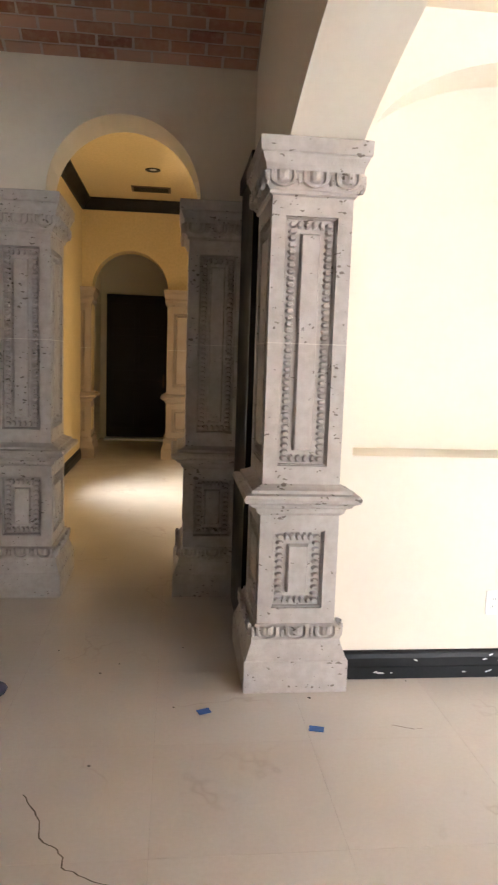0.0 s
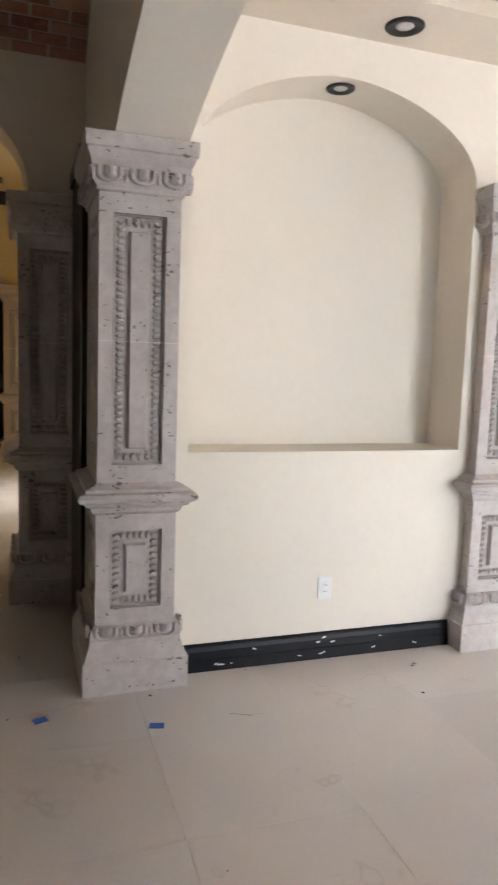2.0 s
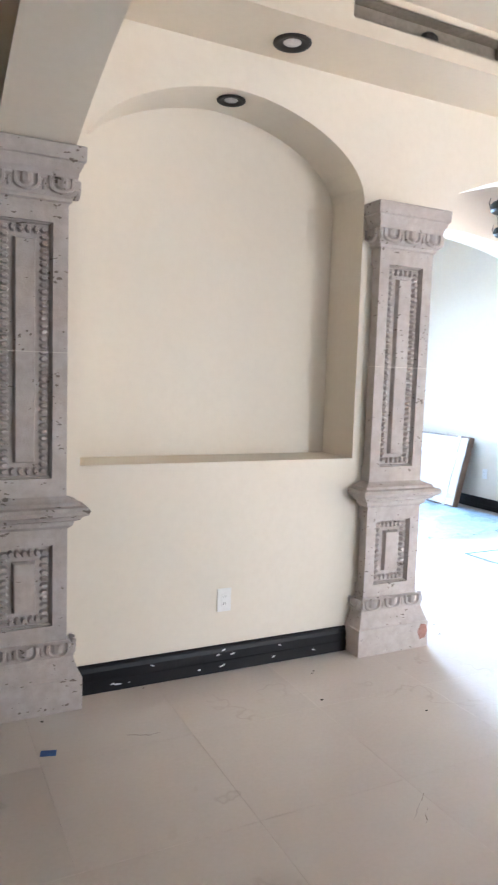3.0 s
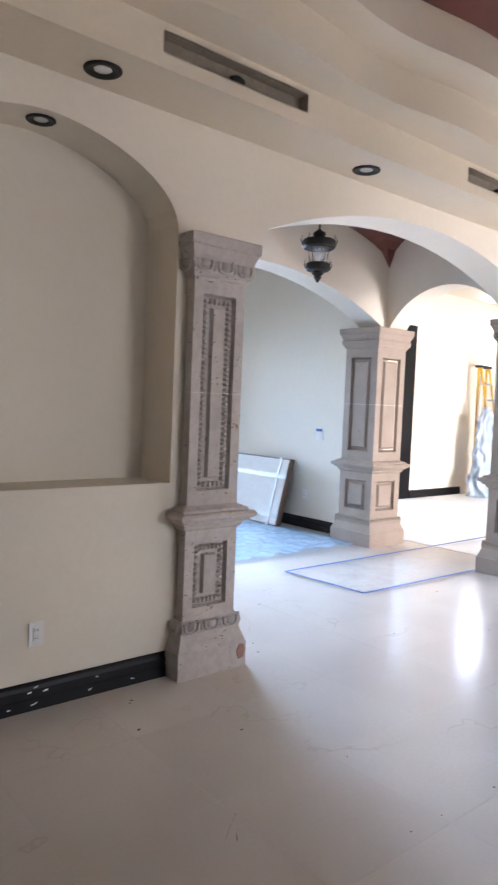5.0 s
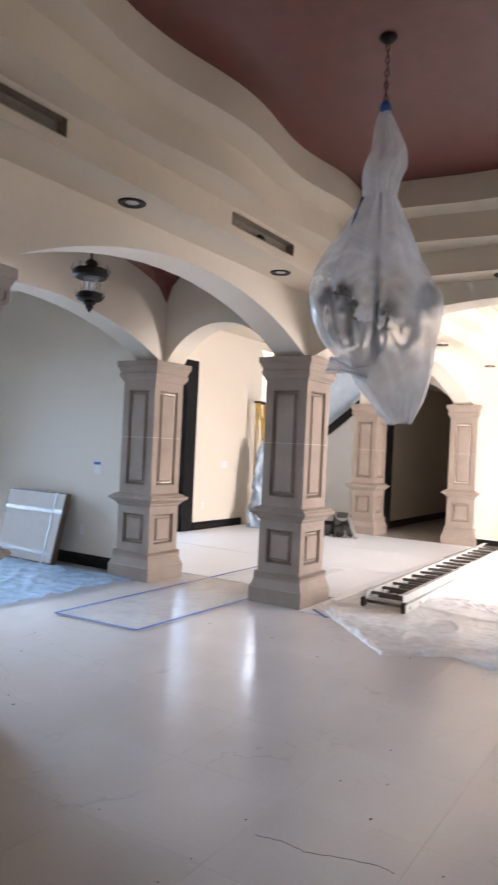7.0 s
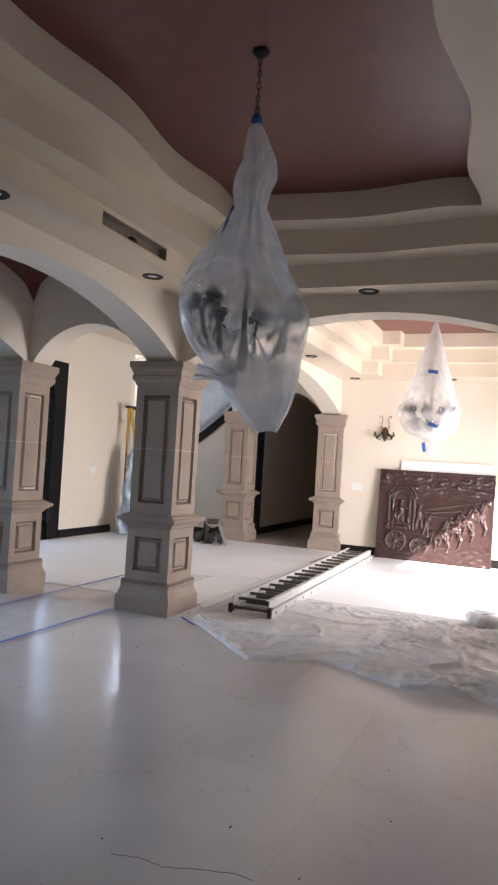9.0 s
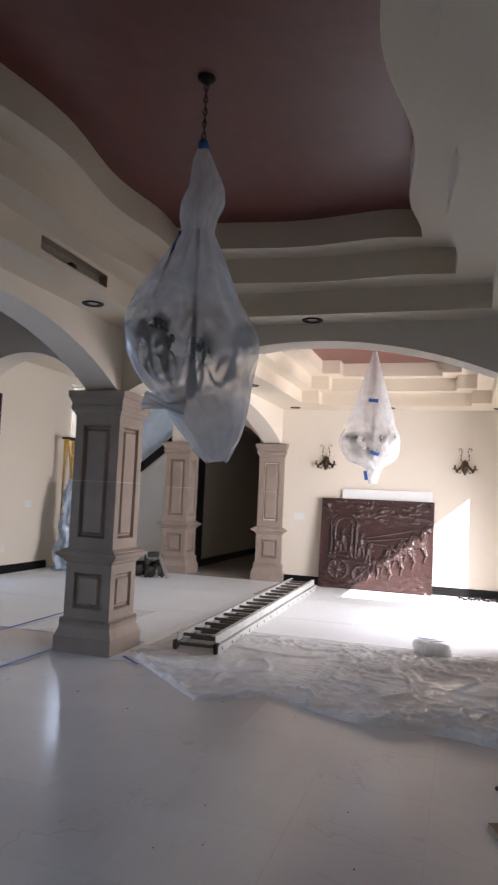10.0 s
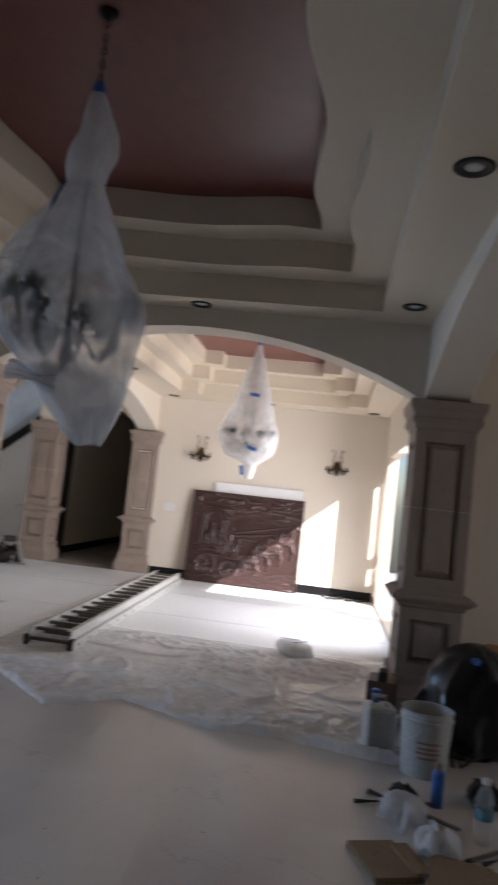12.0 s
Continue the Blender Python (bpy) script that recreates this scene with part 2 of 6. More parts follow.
RUST = surface("red_stain", (0.30, 0.14, 0.11), (0.40, 0.24, 0.2), 0.85, 12, 60, 0.1)
YELLOW_PAINT = surface("yellow_fibreglass", (0.60, 0.36, 0.03), (0.70, 0.45, 0.06), 0.45, 8, 50, 0.1)
BLUE_PLASTIC = surface("blue_plastic", (0.03, 0.10, 0.35), (0.05, 0.15, 0.45), 0.35, 8, 50, 0.05)
LAMP_LENS = surface("frosted_lamp_lens", (0.62, 0.61, 0.59), (0.70, 0.69, 0.67), 0.25, 10, 70, 0.05)
# near-black colour that stands in for the shade inside vents and socket slots
HOLE_SHADE = surface("hole_shade", (0.015, 0.013, 0.012), (0.03, 0.027, 0.024), 0.9, 5, 40, 0.1)
GRIT = surface("dark_grit", (0.03, 0.027, 0.025), (0.07, 0.06, 0.05), 0.9, 30, 90, 0.2)
ORANGE = surface("orange_brown_cloth", (0.35, 0.13, 0.04), (0.45, 0.18, 0.06), 0.8, 12, 60, 0.3)


def pane_material():
    m, nt, b = material("window_glass")
    b.inputs["Base Color"].default_value = (0.95, 0.98, 1.0, 1)
    b.inputs["Roughness"].default_value = 0.02
    b.inputs["Transmission Weight"].default_value = 1.0
    b.inputs["IOR"].default_value = 1.1
    return m


GLASS = pane_material()
DUCT = surface("dusty_duct", (0.27, 0.225, 0.175), (0.35, 0.295, 0.23), 0.8, 8, 50, 0.1)
BLUE_WRAP = sheet_plastic("pale_blue_wrap", 0.05, (0.62, 0.72, 0.84), 0.2)
BLUE_LABEL = surface("teal_label", (0.08, 0.2, 0.26), (0.12, 0.28, 0.34), 0.5, 10, 60, 0.02)
NAVY = surface("navy_cloth", (0.012, 0.012, 0.03), (0.02, 0.02, 0.05), 0.7, 12, 80, 0.3)
CRACK = surface("crack_dirt", (0.10, 0.075, 0.06), (0.16, 0.12, 0.09), 0.95, 20, 90, 0.1)
CLEAR = sheet_plastic("clear_bottle_plastic", 0.82, (0.85, 0.88, 0.9), 0.08)
FLAT_FILM = sheet_plastic("flat_clear_polythene", 0.8, (0.9, 0.92, 0.95), 0.1)

# ---- building helpers ----
def link_mesh(name, bm, mat, smooth=False):
    bmesh.ops.recalc_face_normals(bm, faces=bm.faces)
    me = bpy.data.meshes.new(name)
    bm.to_mesh(me)
    bm.free()
    me.materials.append(mat)
    if smooth:
        for p in me.polygons:
            p.use_smooth = True
    return new(name, me)


def part(name, bm, mat, parent, label="", smooth=False, kind=""):
    ob = link_mesh(name, bm, mat, smooth)
    ob.parent = parent
    return tagged(ob, label, kind=kind)


def thing(name, m, label, category, group=""):
    ob = new(name)
    ob.matrix_world = m
    return tagged(ob, label, category, group)


def solid(name, bm, mat, label, category, kind="", group="", smooth=False):
    return tagged(link_mesh(name, bm, mat, smooth), label, category, group, kind)


def box(bm, x0, x1, y0, y1, z0, z1, bevel=0.0):
    v = [bm.verts.new((x, y, z)) for z in (z0, z1) for y in (y0, y1) for x in (x0, x1)]
    fs = [bm.faces.new([v[i] for i in q]) for q in ((0, 2, 3, 1), (4, 5, 7, 6), (0, 1, 5, 4), (2, 6, 7, 3), (0, 4, 6, 2), (1, 3, 7, 5))]
    if bevel:
        es = {e for f in fs for e in f.edges}
        bmesh.ops.bevel(bm, geom=list(es), offset=bevel, segments=2, affect="EDGES", profile=0.6)
    return v


def loft(bm, rings, close=True, caps=True):
    """Joins rings of equally many points."""
    rows = [[bm.verts.new(p) for p in r] for r in rings]
    n = len(rows[0])
    for a, b in zip(rows, rows[1:]):
        for i in range(n if close else n - 1):
            j = (i + 1) % n
            bm.faces.new((a[i], a[j], b[j], b[i]))
    if caps and close:
        bm.faces.new(rows[0][::-1])
        bm.faces.new(rows[-1])
    return rows


def lathe(bm, profile, n=16, centre=(0, 0, 0), caps=True):
    cx, cy, cz = centre
    loft(bm, [[(cx + r * math.cos(k * math.tau / n), cy + r * math.sin(k * math.tau / n), cz + z) for k in range(n)] for r, z in profile], caps=caps)


def tube(bm, points, r, n=8, taper=1.0):
    pts = [Vector(p) for p in points]
    rings, side = [], Vector((0, 0, 1))
    for i, p in enumerate(pts):
        d = (pts[min(i + 1, len(pts) - 1)] - pts[max(i - 1, 0)]).normalized()
        if abs(d.dot(side)) > 0.97:
            side = Vector((1, 0, 0))
        a = d.cross(side).normalized()
        b = d.cross(a)
        side = b
        rr = r * (1 + (taper - 1) * i / max(1, len(pts) - 1))
        rings.append([p + (a * math.cos(k * math.tau / n) + b * math.sin(k * math.tau / n)) * rr for k in range(n)])
    loft(bm, rings)


def blob(bm, c, r, n=8, m=6):
    """A rounded lump with radii r."""
    rings = []
    for i in range(1, m):
        a = math.pi * i / m
        rings.append([(c[0] + r[0] * math.sin(a) * math.cos(k * math.tau / n), c[1] + r[1] * math.sin(a) * math.sin(k * math.tau / n), c[2] - r[2] * math.cos(a)) for k in range(n)])
    loft(bm, rings)


def arch_z(u, o):
    a, b, spring, rise = o
    h = (b - a) / 2
    if rise >= h * 0.95:
        return spring + rise * math.sqrt(max(0, 1 - ((u - (a + b) / 2) / h) ** 2))
    R = (h * h + rise * rise) / (2 * rise)
    return spring + rise - R + math.sqrt(max(0, R * R - (u - (a + b) / 2) ** 2))


def arch_wall(bm, axis, u0, u1, w0, w1, z0, z1, openings=()):
    """A wall along an axis ('x' or 'y') between w0 and w1, with arched openings (from, to, spring, rise) that reach the floor."""
    us = {u0, u1}
    for o in openings:
        us |= {o[0] + (o[1] - o[0]) * (1 - math.cos(math.pi * k / 28)) / 2 for k in range(29)}
    us = sorted(us)
    P = (lambda u, w, z: (u, w, z)) if axis == "x" else (lambda u, w, z: (w, u, z))

    def quad(*ps):
        bm.faces.new([bm.verts.new(p) for p in ps])

    def low(u, mid):
        for o in openings:
            if o[0] <= mid <= o[1]:
                return arch_z(u, o)
        return z0

    for a, b in zip(us, us[1:]):
        mid = (a + b) / 2
        za, zb = low(a, mid), low(b, mid)
        for w in (w0, w1):
            quad(P(a, w, za), P(b, w, zb), P(b, w, z1), P(a, w, z1))
        quad(P(a, w0, za), P(b, w0, zb), P(b, w1, zb), P(a, w1, za))
        quad(P(a, w0, z1), P(b, w0, z1), P(b, w1, z1), P(a, w1, z1))
    for u in (u0, u1):
        quad(P(u, w0, z0), P(u, w1, z0), P(u, w1, z1), P(u, w0, z1))
    for o in openings:
        for u in o[:2]:
            quad(P(u, w0, z0), P(u, w1, z0), P(u, w1, o[2]), P(u, w0, o[2]))
    bmesh.ops.remove_doubles(bm, verts=bm.verts, dist=1e-4)


def hole_wall(bm, axis, u0, u1, w0, w1, z0, z1, holes=()):
    """A wall with rectangular holes (u from, u to, z from, z to)."""
    us = sorted({u0, u1, *[h[i] for h in holes for i in (0, 1)]})
    zs = sorted({z0, z1, *[h[i] for h in holes for i in (2, 3)]})
    for a, b in zip(us, us[1:]):
        for c, d in zip(zs, zs[1:]):
            if any(h[0] <= (a + b) / 2 <= h[1] and h[2] <= (c + d) / 2 <= h[3] for h in holes):
                continue
            if axis == "x":
                box(bm, a, b, w0, w1, c, d)
            else:
                box(bm, w0, w1, a, b, c, d)


def rect_loop(x0, x1, y0, y1, n=40, wave=0.0, turns=2.5, phase=0.0):
    """A closed loop round a rectangle whose sides swing in and out."""
    pts = []
    for (ax, ay), (bx, by), (nx, ny), L in (((x0, y0), (x1, y0), (0, 1), x1 - x0), ((x1, y0), (x1, y1), (-1, 0), y1 - y0), ((x1, y1), (x0, y1), (0, -1), x1 - x0), ((x0, y1), (x0, y0), (1, 0), y1 - y0)):
        for k in range(n):
            t = k / n
            w = wave * math.sin(math.tau * t * L / turns + phase) * min(1, 8 * t, 8 * (1 - t))
            pts.append((ax + (bx - ax) * t + nx * w, ay + (by - ay) * t + ny * w))
    return pts


def tray(bm, loops, zs):
    """A stepped ceiling: flat soffits joined by upright risers; loops[0] is the room's outline."""
    rings = [[(x, y, zs[0]) for x, y in loops[0]], [(x, y, zs[0]) for x, y in loops[1]]]
    for k in range(1, len(loops)):
        rings.append([(x, y, zs[k]) for x, y in loops[k]])
        if k + 1 < len(loops):
            rings.append([(x, y, zs[k]) for x, y in loops[k + 1]])
    loft(bm, rings, caps=False)

# ---- the large structure ----
TOP, CAP, SOFFIT = 4.3, 2.39, 2.99

bm = bmesh.new()
box(bm, -4.0, 17.5, -5.3, 13.3, -0.25, -0.0015)
floor = solid("floor", bm, LIMESTONE, "cream limestone floor with faint joints, cracks and dust", "floor", "structure")
bm = bmesh.new()
box(bm, -4.0, 6.25, -5.3, 13.3, TOP, TOP + 0.2)
box(bm, 6.25, 17.5, -1.0, 13.3, TOP, TOP + 0.2)
solid("roof", bm, CEILING, "plain roof slab over the rooms", "roof", "structure")


def structure(name, mat, label, category, build, *walls):
    b = bmesh.new()
    for w in walls:
        build(b, *w)
    return solid(name, b, mat, label, category, "structure")


structure("wall_1", PLASTER, "cream plaster wall with a wide arch on stone columns", "wall", arch_wall,
          ("x", 1.99, 6.25, 3.09, 3.41, 0, TOP, [(2.30, 5.91, CAP, 0.45)]))
structure("wall_2", PLASTER, "cream plaster wall with a row of arched openings", "wall", arch_wall,
          ("y", -0.92, 8.7, 5.95, 6.25, 0, TOP, [(-0.58, 3.06, CAP, 0.45), (3.44, 4.86, CAP, 0.41)]))
structure("wall_3", PLASTER, "cream plaster arch wall towards the brick vestibule", "wall", arch_wall,
          ("y", -1.06, 4.32, 0.15, 0.46, CAP - 0.015, TOP, [(-0.6, 2.98, CAP, 0.33)]))
structure("wall_4", PLASTER, "cream plaster wall with a low arch beside the room", "wall", arch_wall,
          ("x", 0.45, 6.25, -0.92, -0.58, 0, TOP, [(0.5, 5.94, CAP, 0.5)]))
structure("wall_5", PLASTER, "cream plaster arch wall between hall and far room", "wall", arch_wall,
          ("x", 6.26, 11.95, 3.09, 3.41, 0, TOP, [(6.2999, 11.94, CAP, 0.5)]))
structure("wall_6", PLASTER, "cream plaster arch wall behind the lantern bay", "wall", arch_wall,
          ("x", 1.99, 5.95, 4.9, 5.2, 0, TOP, [(2.30, 5.91, CAP, 0.45)]))
structure("wall_7", PLASTER, "cream plaster end wall of the far room", "wall", arch_wall,
          ("y", -0.95, 5.2, 11.95, 12.25, 0, TOP, [(3.44, 4.86, CAP, 0.41)]))
# the slot at x 11.72 is added to hold the highlight lamp
structure("wall_8", PLASTER, "cream plaster back wall with a tall glazed door and a slot added for a lamp", "wall", hole_wall,
          ("x", 6.25, 12.2, 7.25, 7.5, 0, TOP, [(8.4, 9.66, 0, 2.95), (11.72, 12.18, 0, 3.45)]))
structure("wall_9", PLASTER, "cream plaster wall with daylight window", "wall", hole_wall,
          ("x", 6.25, 12.25, -0.93, -0.78, 0, TOP, [(8.0, 11.35, 0.03, 2.3), (11.71, 11.9, 0.12, 0.26), (11.71, 11.9, 0.32, 0.71), (11.71, 11.9, 0.77, 2.05)]))
structure("wall_10", PLASTER, "plain plaster outer wall with a wide window", "wall", hole_wall,
          ("x", -4, 6.25, -5.3, -5.0, 0, TOP, [(3.7, 5.7, 0.4, 2.8)]))
structure("wall_11", PLASTER, "plain plaster outer wall with a window", "wall", hole_wall,
          ("x", 1.7, 6.25, 8.7, 8.95, 0, TOP, [(3.4, 5.8, 0.3, 2.7)]))
structure("wall_12", PLASTER, "plain plaster wall", "wall", hole_wall, ("y", 3.7, 8.7, 1.7, 1.99, 0, TOP))
structure("wall_13", PLASTER, "plain plaster outer wall", "wall", hole_wall, ("y", -1.0, 13.3, 17.2, 17.5, 0, TOP))
structure("wall_14", PLASTER, "plain plaster outer wall", "wall", hole_wall, ("y", -5.0, 4.32, -4.0, -3.7, 0, TOP))
structure("wall_15", PLASTER, "plain plaster wall of the side room", "wall", hole_wall, ("y", -5.0, -0.92, 5.95, 6.25, 0, TOP))
structure("wall_16", PLASTER, "grey plaster wall of the passage", "wall", hole_wall, ("x", 12.9, 17.2, 5.05, 5.3, 0, TOP), ("x", 12.25, 17.2, 2.6, 2.85, 0, TOP))
structure("wall_17", PLASTER, "plain plaster wall of the stair hall", "wall", hole_wall, ("x", 12.2, 17.2, 9.6, 9.9, 0, TOP, [(13.8, 15.4, 1.4, 3.0)]), ("y", 7.5, 9.9, 11.9, 12.2, 0, TOP))

# vestibule arch wall and ochre hall
structure("wall_18", PLASTER, "beige plaster wall with a round arch on stone columns", "wall", arch_wall,
          ("x", -3.7, 0.46, 4.32, 4.66, 0, TOP, [(-1.07, -0.17, CAP + 0.02, 0.46)]))
structure("wall_19", YELLOW, "ochre plaster hall wall with a doorway", "wall", hole_wall, ("y", 4.62, 10.1, -1.9, -1.62, 0, TOP, [(7.0, 8.1, 0, 2.3)]))
structure("wall_20", YELLOW, "ochre plaster hall wall", "wall", hole_wall, ("y", 4.62, 10.1, 0.3, 0.6, 0, TOP))
structure("wall_21", YELLOW, "ochre plaster wall with a round arch", "wall", arch_wall,
          ("x", -1.9, 0.6, 10.1, 10.4, 0, TOP, [(-1.48, -0.42, CAP, 0.53)]))
structure("wall_22", PLASTER, "plain plaster wall behind the dark door", "wall", hole_wall, ("x", -1.9, 0.6, 12.4, 12.7, 0, TOP), ("y", 10.4, 12.4, -1.9, -1.6, 0, TOP), ("y", 10.4, 12.4, 0.1, 0.6, 0, TOP))
structure("wall_23", PLASTER, "plain plaster wall of the next room", "wall", hole_wall, ("y", 4.62, 10.4, -3.9, -3.7, 0, TOP), ("x", -3.7, -1.9, 10.1, 10.4, 0, TOP))
structure("ceiling_1", YELLOW, "ochre hall ceiling", "ceiling", hole_wall, ("x", -3.7, 0.6, 4.62, 12.4, 3.6, 3.7))

structure("wall_24", PLASTER, "cream plaster pier under the arch", "wall", hole_wall, ("y", -1.06, -0.6, 0.15, 0.46, 0, CAP - 0.015))
# unseen wall, added to darken the vestibule by closing its south side
structure("wall_25", PLASTER, "added unseen plaster wall that keeps side room light out of the vestibule", "wall", hole_wall, ("x", -3.7, 0.15, -1.06, -0.8, 0, TOP))
# unseen slab, added so that no direct sun enters the south window
structure("porch_roof", CEILING, "added unseen slab that keeps the sun out of the side room window", "roof", hole_wall, ("x", -4, 6.25, -10.5, -5.3, 3.6, 3.75))
# unseen block, added to keep the south lamp off the left hall column
structure("wall_26", PLASTER, "added unseen plaster block that keeps the south light off the left hall column", "wall", hole_wall, ("x", 0.5, 2.2, -0.90, -0.60, 0, CAP))
# niche wall
NX0, NX1, NSILL, NSPR, NRISE, NBACK = 0.51, 1.97, 1.06, 2.40, 0.41, 3.39
bm = bmesh.new()
o = (NX0, NX1, NSPR, NRISE)
us = [NX0 + (NX1 - NX0) * (1 - math.cos(math.pi * k / 32)) / 2 for k in range(33)]


def quad(b, *ps):
    b.faces.new([b.verts.new(p) for p in ps])


def niche_z(u):
    return NSPR + NRISE * max(0, 1 - abs((u - (NX0 + NX1) / 2) / ((NX1 - NX0) / 2)) ** 1.7) ** (1 / 2.0)


for a, b in zip(us, us[1:]):
    quad(bm, (a, 3.09, niche_z(a)), (b, 3.09, niche_z(b)), (b, 3.09, TOP), (a, 3.09, TOP))
    quad(bm, (a, 3.09, 0), (b, 3.09, 0), (b, 3.09, NSILL), (a, 3.09, NSILL))
    quad(bm, (a, 3.09, niche_z(a)), (b, 3.09, niche_z(b)), (b, NBACK, niche_z(b)), (a, NBACK, niche_z(a)))
    quad(bm, (a, NBACK, NSILL), (b, NBACK, NSILL), (b, NBACK, niche_z(b)), (a, NBACK, niche_z(a)))
quad(bm, (NX0, 3.09, NSILL), (NX1, 3.09, NSILL), (NX1, NBACK, NSILL), (NX0, NBACK, NSILL))
bmesh.ops.remove_doubles(bm, verts=bm.verts, dist=1e-4)
box(bm, 0.45, NX0, 3.09, 3.6, 0, TOP)
box(bm, NX1, 1.99, 3.09, 3.6, 0, TOP)
box(bm, 0.45, 1.99, 3.6, 3.7, 0, TOP)
niche = solid("niche_wall", bm, PLASTER, "cream plaster wall with a deep arched niche", "wall", "structure")

# brick vault over the vestibule
VY0, VY1, VZ, VR = -0.6, 4.32, 3.16, 0.8
VH = (VY1 - VY0) / 2
VRAD = (VH * VH + VR * VR) / (2 * VR)
VA = math.asin(VH / VRAD)


def vault(a, lift=0.0):
    """Place on the vault (y, z) at an angle from its crown."""
    r = VRAD - lift
    return (VY0 + VY1) / 2 + r * math.sin(a), VZ + VR - VRAD + r * math.cos(a)


bm = bmesh.new()
n = 48
rows = [[bm.verts.new((x, *vault(-VA + 2 * VA * k / n))) for x in (-3.7, 0.15)] for k in range(n + 1)]
for a, b in zip(rows, rows[1:]):
    bm.faces.new((a[0], a[1], b[1], b[0]))
vault_mortar = solid("ceiling_9", bm, VAULT_MORTAR, "mortar shell of the brick barrel vault", "ceiling", "structure")
rng = random.Random(4)
verts, faces = [], []
rows = int(2 * VA * VRAD / 0.073)
for r in range(rows):
    a0, a1 = VA - (r + 0.08) * 0.073 / VRAD, VA - (r + 0.92) * 0.073 / VRAD
    if r > 44:
        break
    x = 0.147 - (r % 2) * 0.105 - rng.uniform(0, 0.02)
    first = True
    xr = 0.147
    while xr > -2.3:
        xl = xr - 0.205 if not first else xr - (0.1 if r % 2 else 0.205)
        first = False
        g, lift = rng.uniform(0.004, 0.008), rng.uniform(0.003, 0.008)
        k = len(verts)
        j = [rng.uniform(-0.003, 0.003) for _ in range(4)]
        for q, (xx, aa) in enumerate(((xl + g, a0), (xr - g, a0), (xr - g, a1), (xl + g, a1))):
            y0, z0 = vault(aa, -0.01)
            y1, z1 = vault(aa + j[q] / VRAD, lift)
            verts.append((xx, y0, z0))
            verts.append((xx + j[q] + (0.003 if q in (0, 3) else -0.003), y1, z1))
        faces += [(k + 1, k + 3, k + 5, k + 7)] + [(k + 2 * i, k + 2 * ((i + 1) % 4), k + 2 * ((i + 1) % 4) + 1, k + 2 * i + 1) for i in range(4)]
        xr = xl
        x = xl
me = bpy.data.meshes.new("ceiling_10")
me.from_pydata(verts, [], faces)
me.materials.append(BRICK)
tagged(new("ceiling_10", me), "red-brown brick barrel vault with pale worn joints", "ceiling", kind="structure")

# main room: stepped ceiling with swinging edges round a red field
N = 44
bm = bmesh.new()
loops = [rect_loop(0.45, 5.95, -0.58, 3.09, N), rect_loop(0.8, 5.64, -0.18, 2.70, N),
         rect_loop(1.06, 5.38, 0.09, 2.46, N, 0.035, 1.55, 0.6), rect_loop(1.3, 5.13, 0.32, 2.23, N, 0.04, 1.55, 1.0)]
tray(bm, loops, [SOFFIT, 3.19, 3.39, 3.60])
# the north riser is rebuilt with the two vent slots cut through it
VENTS = ((1.60, 2.50), (4.02, 4.90))
bmesh.ops.delete(bm, geom=[f for f in bm.faces if all(abs(v.co.y - 2.70) < 1e-4 for v in f.verts)], context="FACES_ONLY")
xs, zs = [0.8, *VENTS[0], *VENTS[1], 5.64], [SOFFIT, 3.063, 3.153, 3.19]
for p, (a, b) in enumerate(zip(xs, xs[1:])):
    for q, (c, d) in enumerate(zip(zs, zs[1:])):
        if not (p in (1, 3) and q == 1):
            bm.faces.new([bm.verts.new((x, 2.70, z)) for x, z in ((a, c), (b, c), (b, d), (a, d))])
ceiling = solid("ceiling_2", bm, CEILING, "cream stepped tray ceiling with wavy edges", "ceiling", "structure")
bm = bmesh.new()
box(bm, 0.9, 5.5, -0.1, 2.6, 3.597, 3.64)
solid("ceiling_3", bm, RED, "red-brown polished plaster ceiling field", "ceiling", "structure")

# far room: stepped ceiling with notched corners
def notched(x0, x1, y0, y1, n=0.0):
    """A rectangle whose four corners step inwards."""
    return [(x0 + n, y0), (x1 - n, y0), (x1 - n, y0 + n), (x1, y0 + n), (x1, y1 - n), (x1 - n, y1 - n), (x1 - n, y1), (x0 + n, y1), (x0 + n, y1 - n), (x0, y1 - n), (x0, y0 + n), (x0 + n, y0 + n)]


bm = bmesh.new()
tray(bm, [notched(6.25, 11.95, -0.78, 3.09, 0.001), notched(6.9, 11.35, -0.36, 2.56, 0.28), notched(7.12, 11.13, -0.14, 2.36, 0.28), notched(7.34, 10.92, 0.07, 2.15, 0.28)], [3.01, 3.21, 3.41, 3.62])
solid("ceiling_4", bm, CEILING, "cream stepped ceiling with notched corners", "ceiling", "structure")
bm = bmesh.new()
box(bm, 7.1, 11.2, -0.1, 2.4, 3.617, 3.66)
solid("ceiling_5", bm, RED, "red-brown plaster ceiling field of the far room", "ceiling", "structure")

# lantern bay: red groin vault
bm = bmesh.new()
nx, ny, gx0, gx1, gy0, gy1 = 28, 20, 1.99, 5.95, 3.41, 4.9
grid = []
for i in range(nx + 1):
    row = []
    for j in range(ny + 1):
        u, v = 2 * i / nx - 1, 2 * j / ny - 1
        z = 3.05 + 0.42 * max(math.sqrt(max(0, 1 - u * u)), math.sqrt(max(0, 1 - v * v)))
        row.append(bm.verts.new((gx0 + (gx1 - gx0) * i / nx, gy0 + (gy1 - gy0) * j / ny, z)))
    grid.append(row)
for i in range(nx):
    for j in range(ny):
        bm.faces.new((grid[i][j], grid[i + 1][j], grid[i + 1][j + 1], grid[i][j + 1]))
solid("ceiling_6", bm, RED, "red-brown plaster groin vault", "ceiling", "structure")

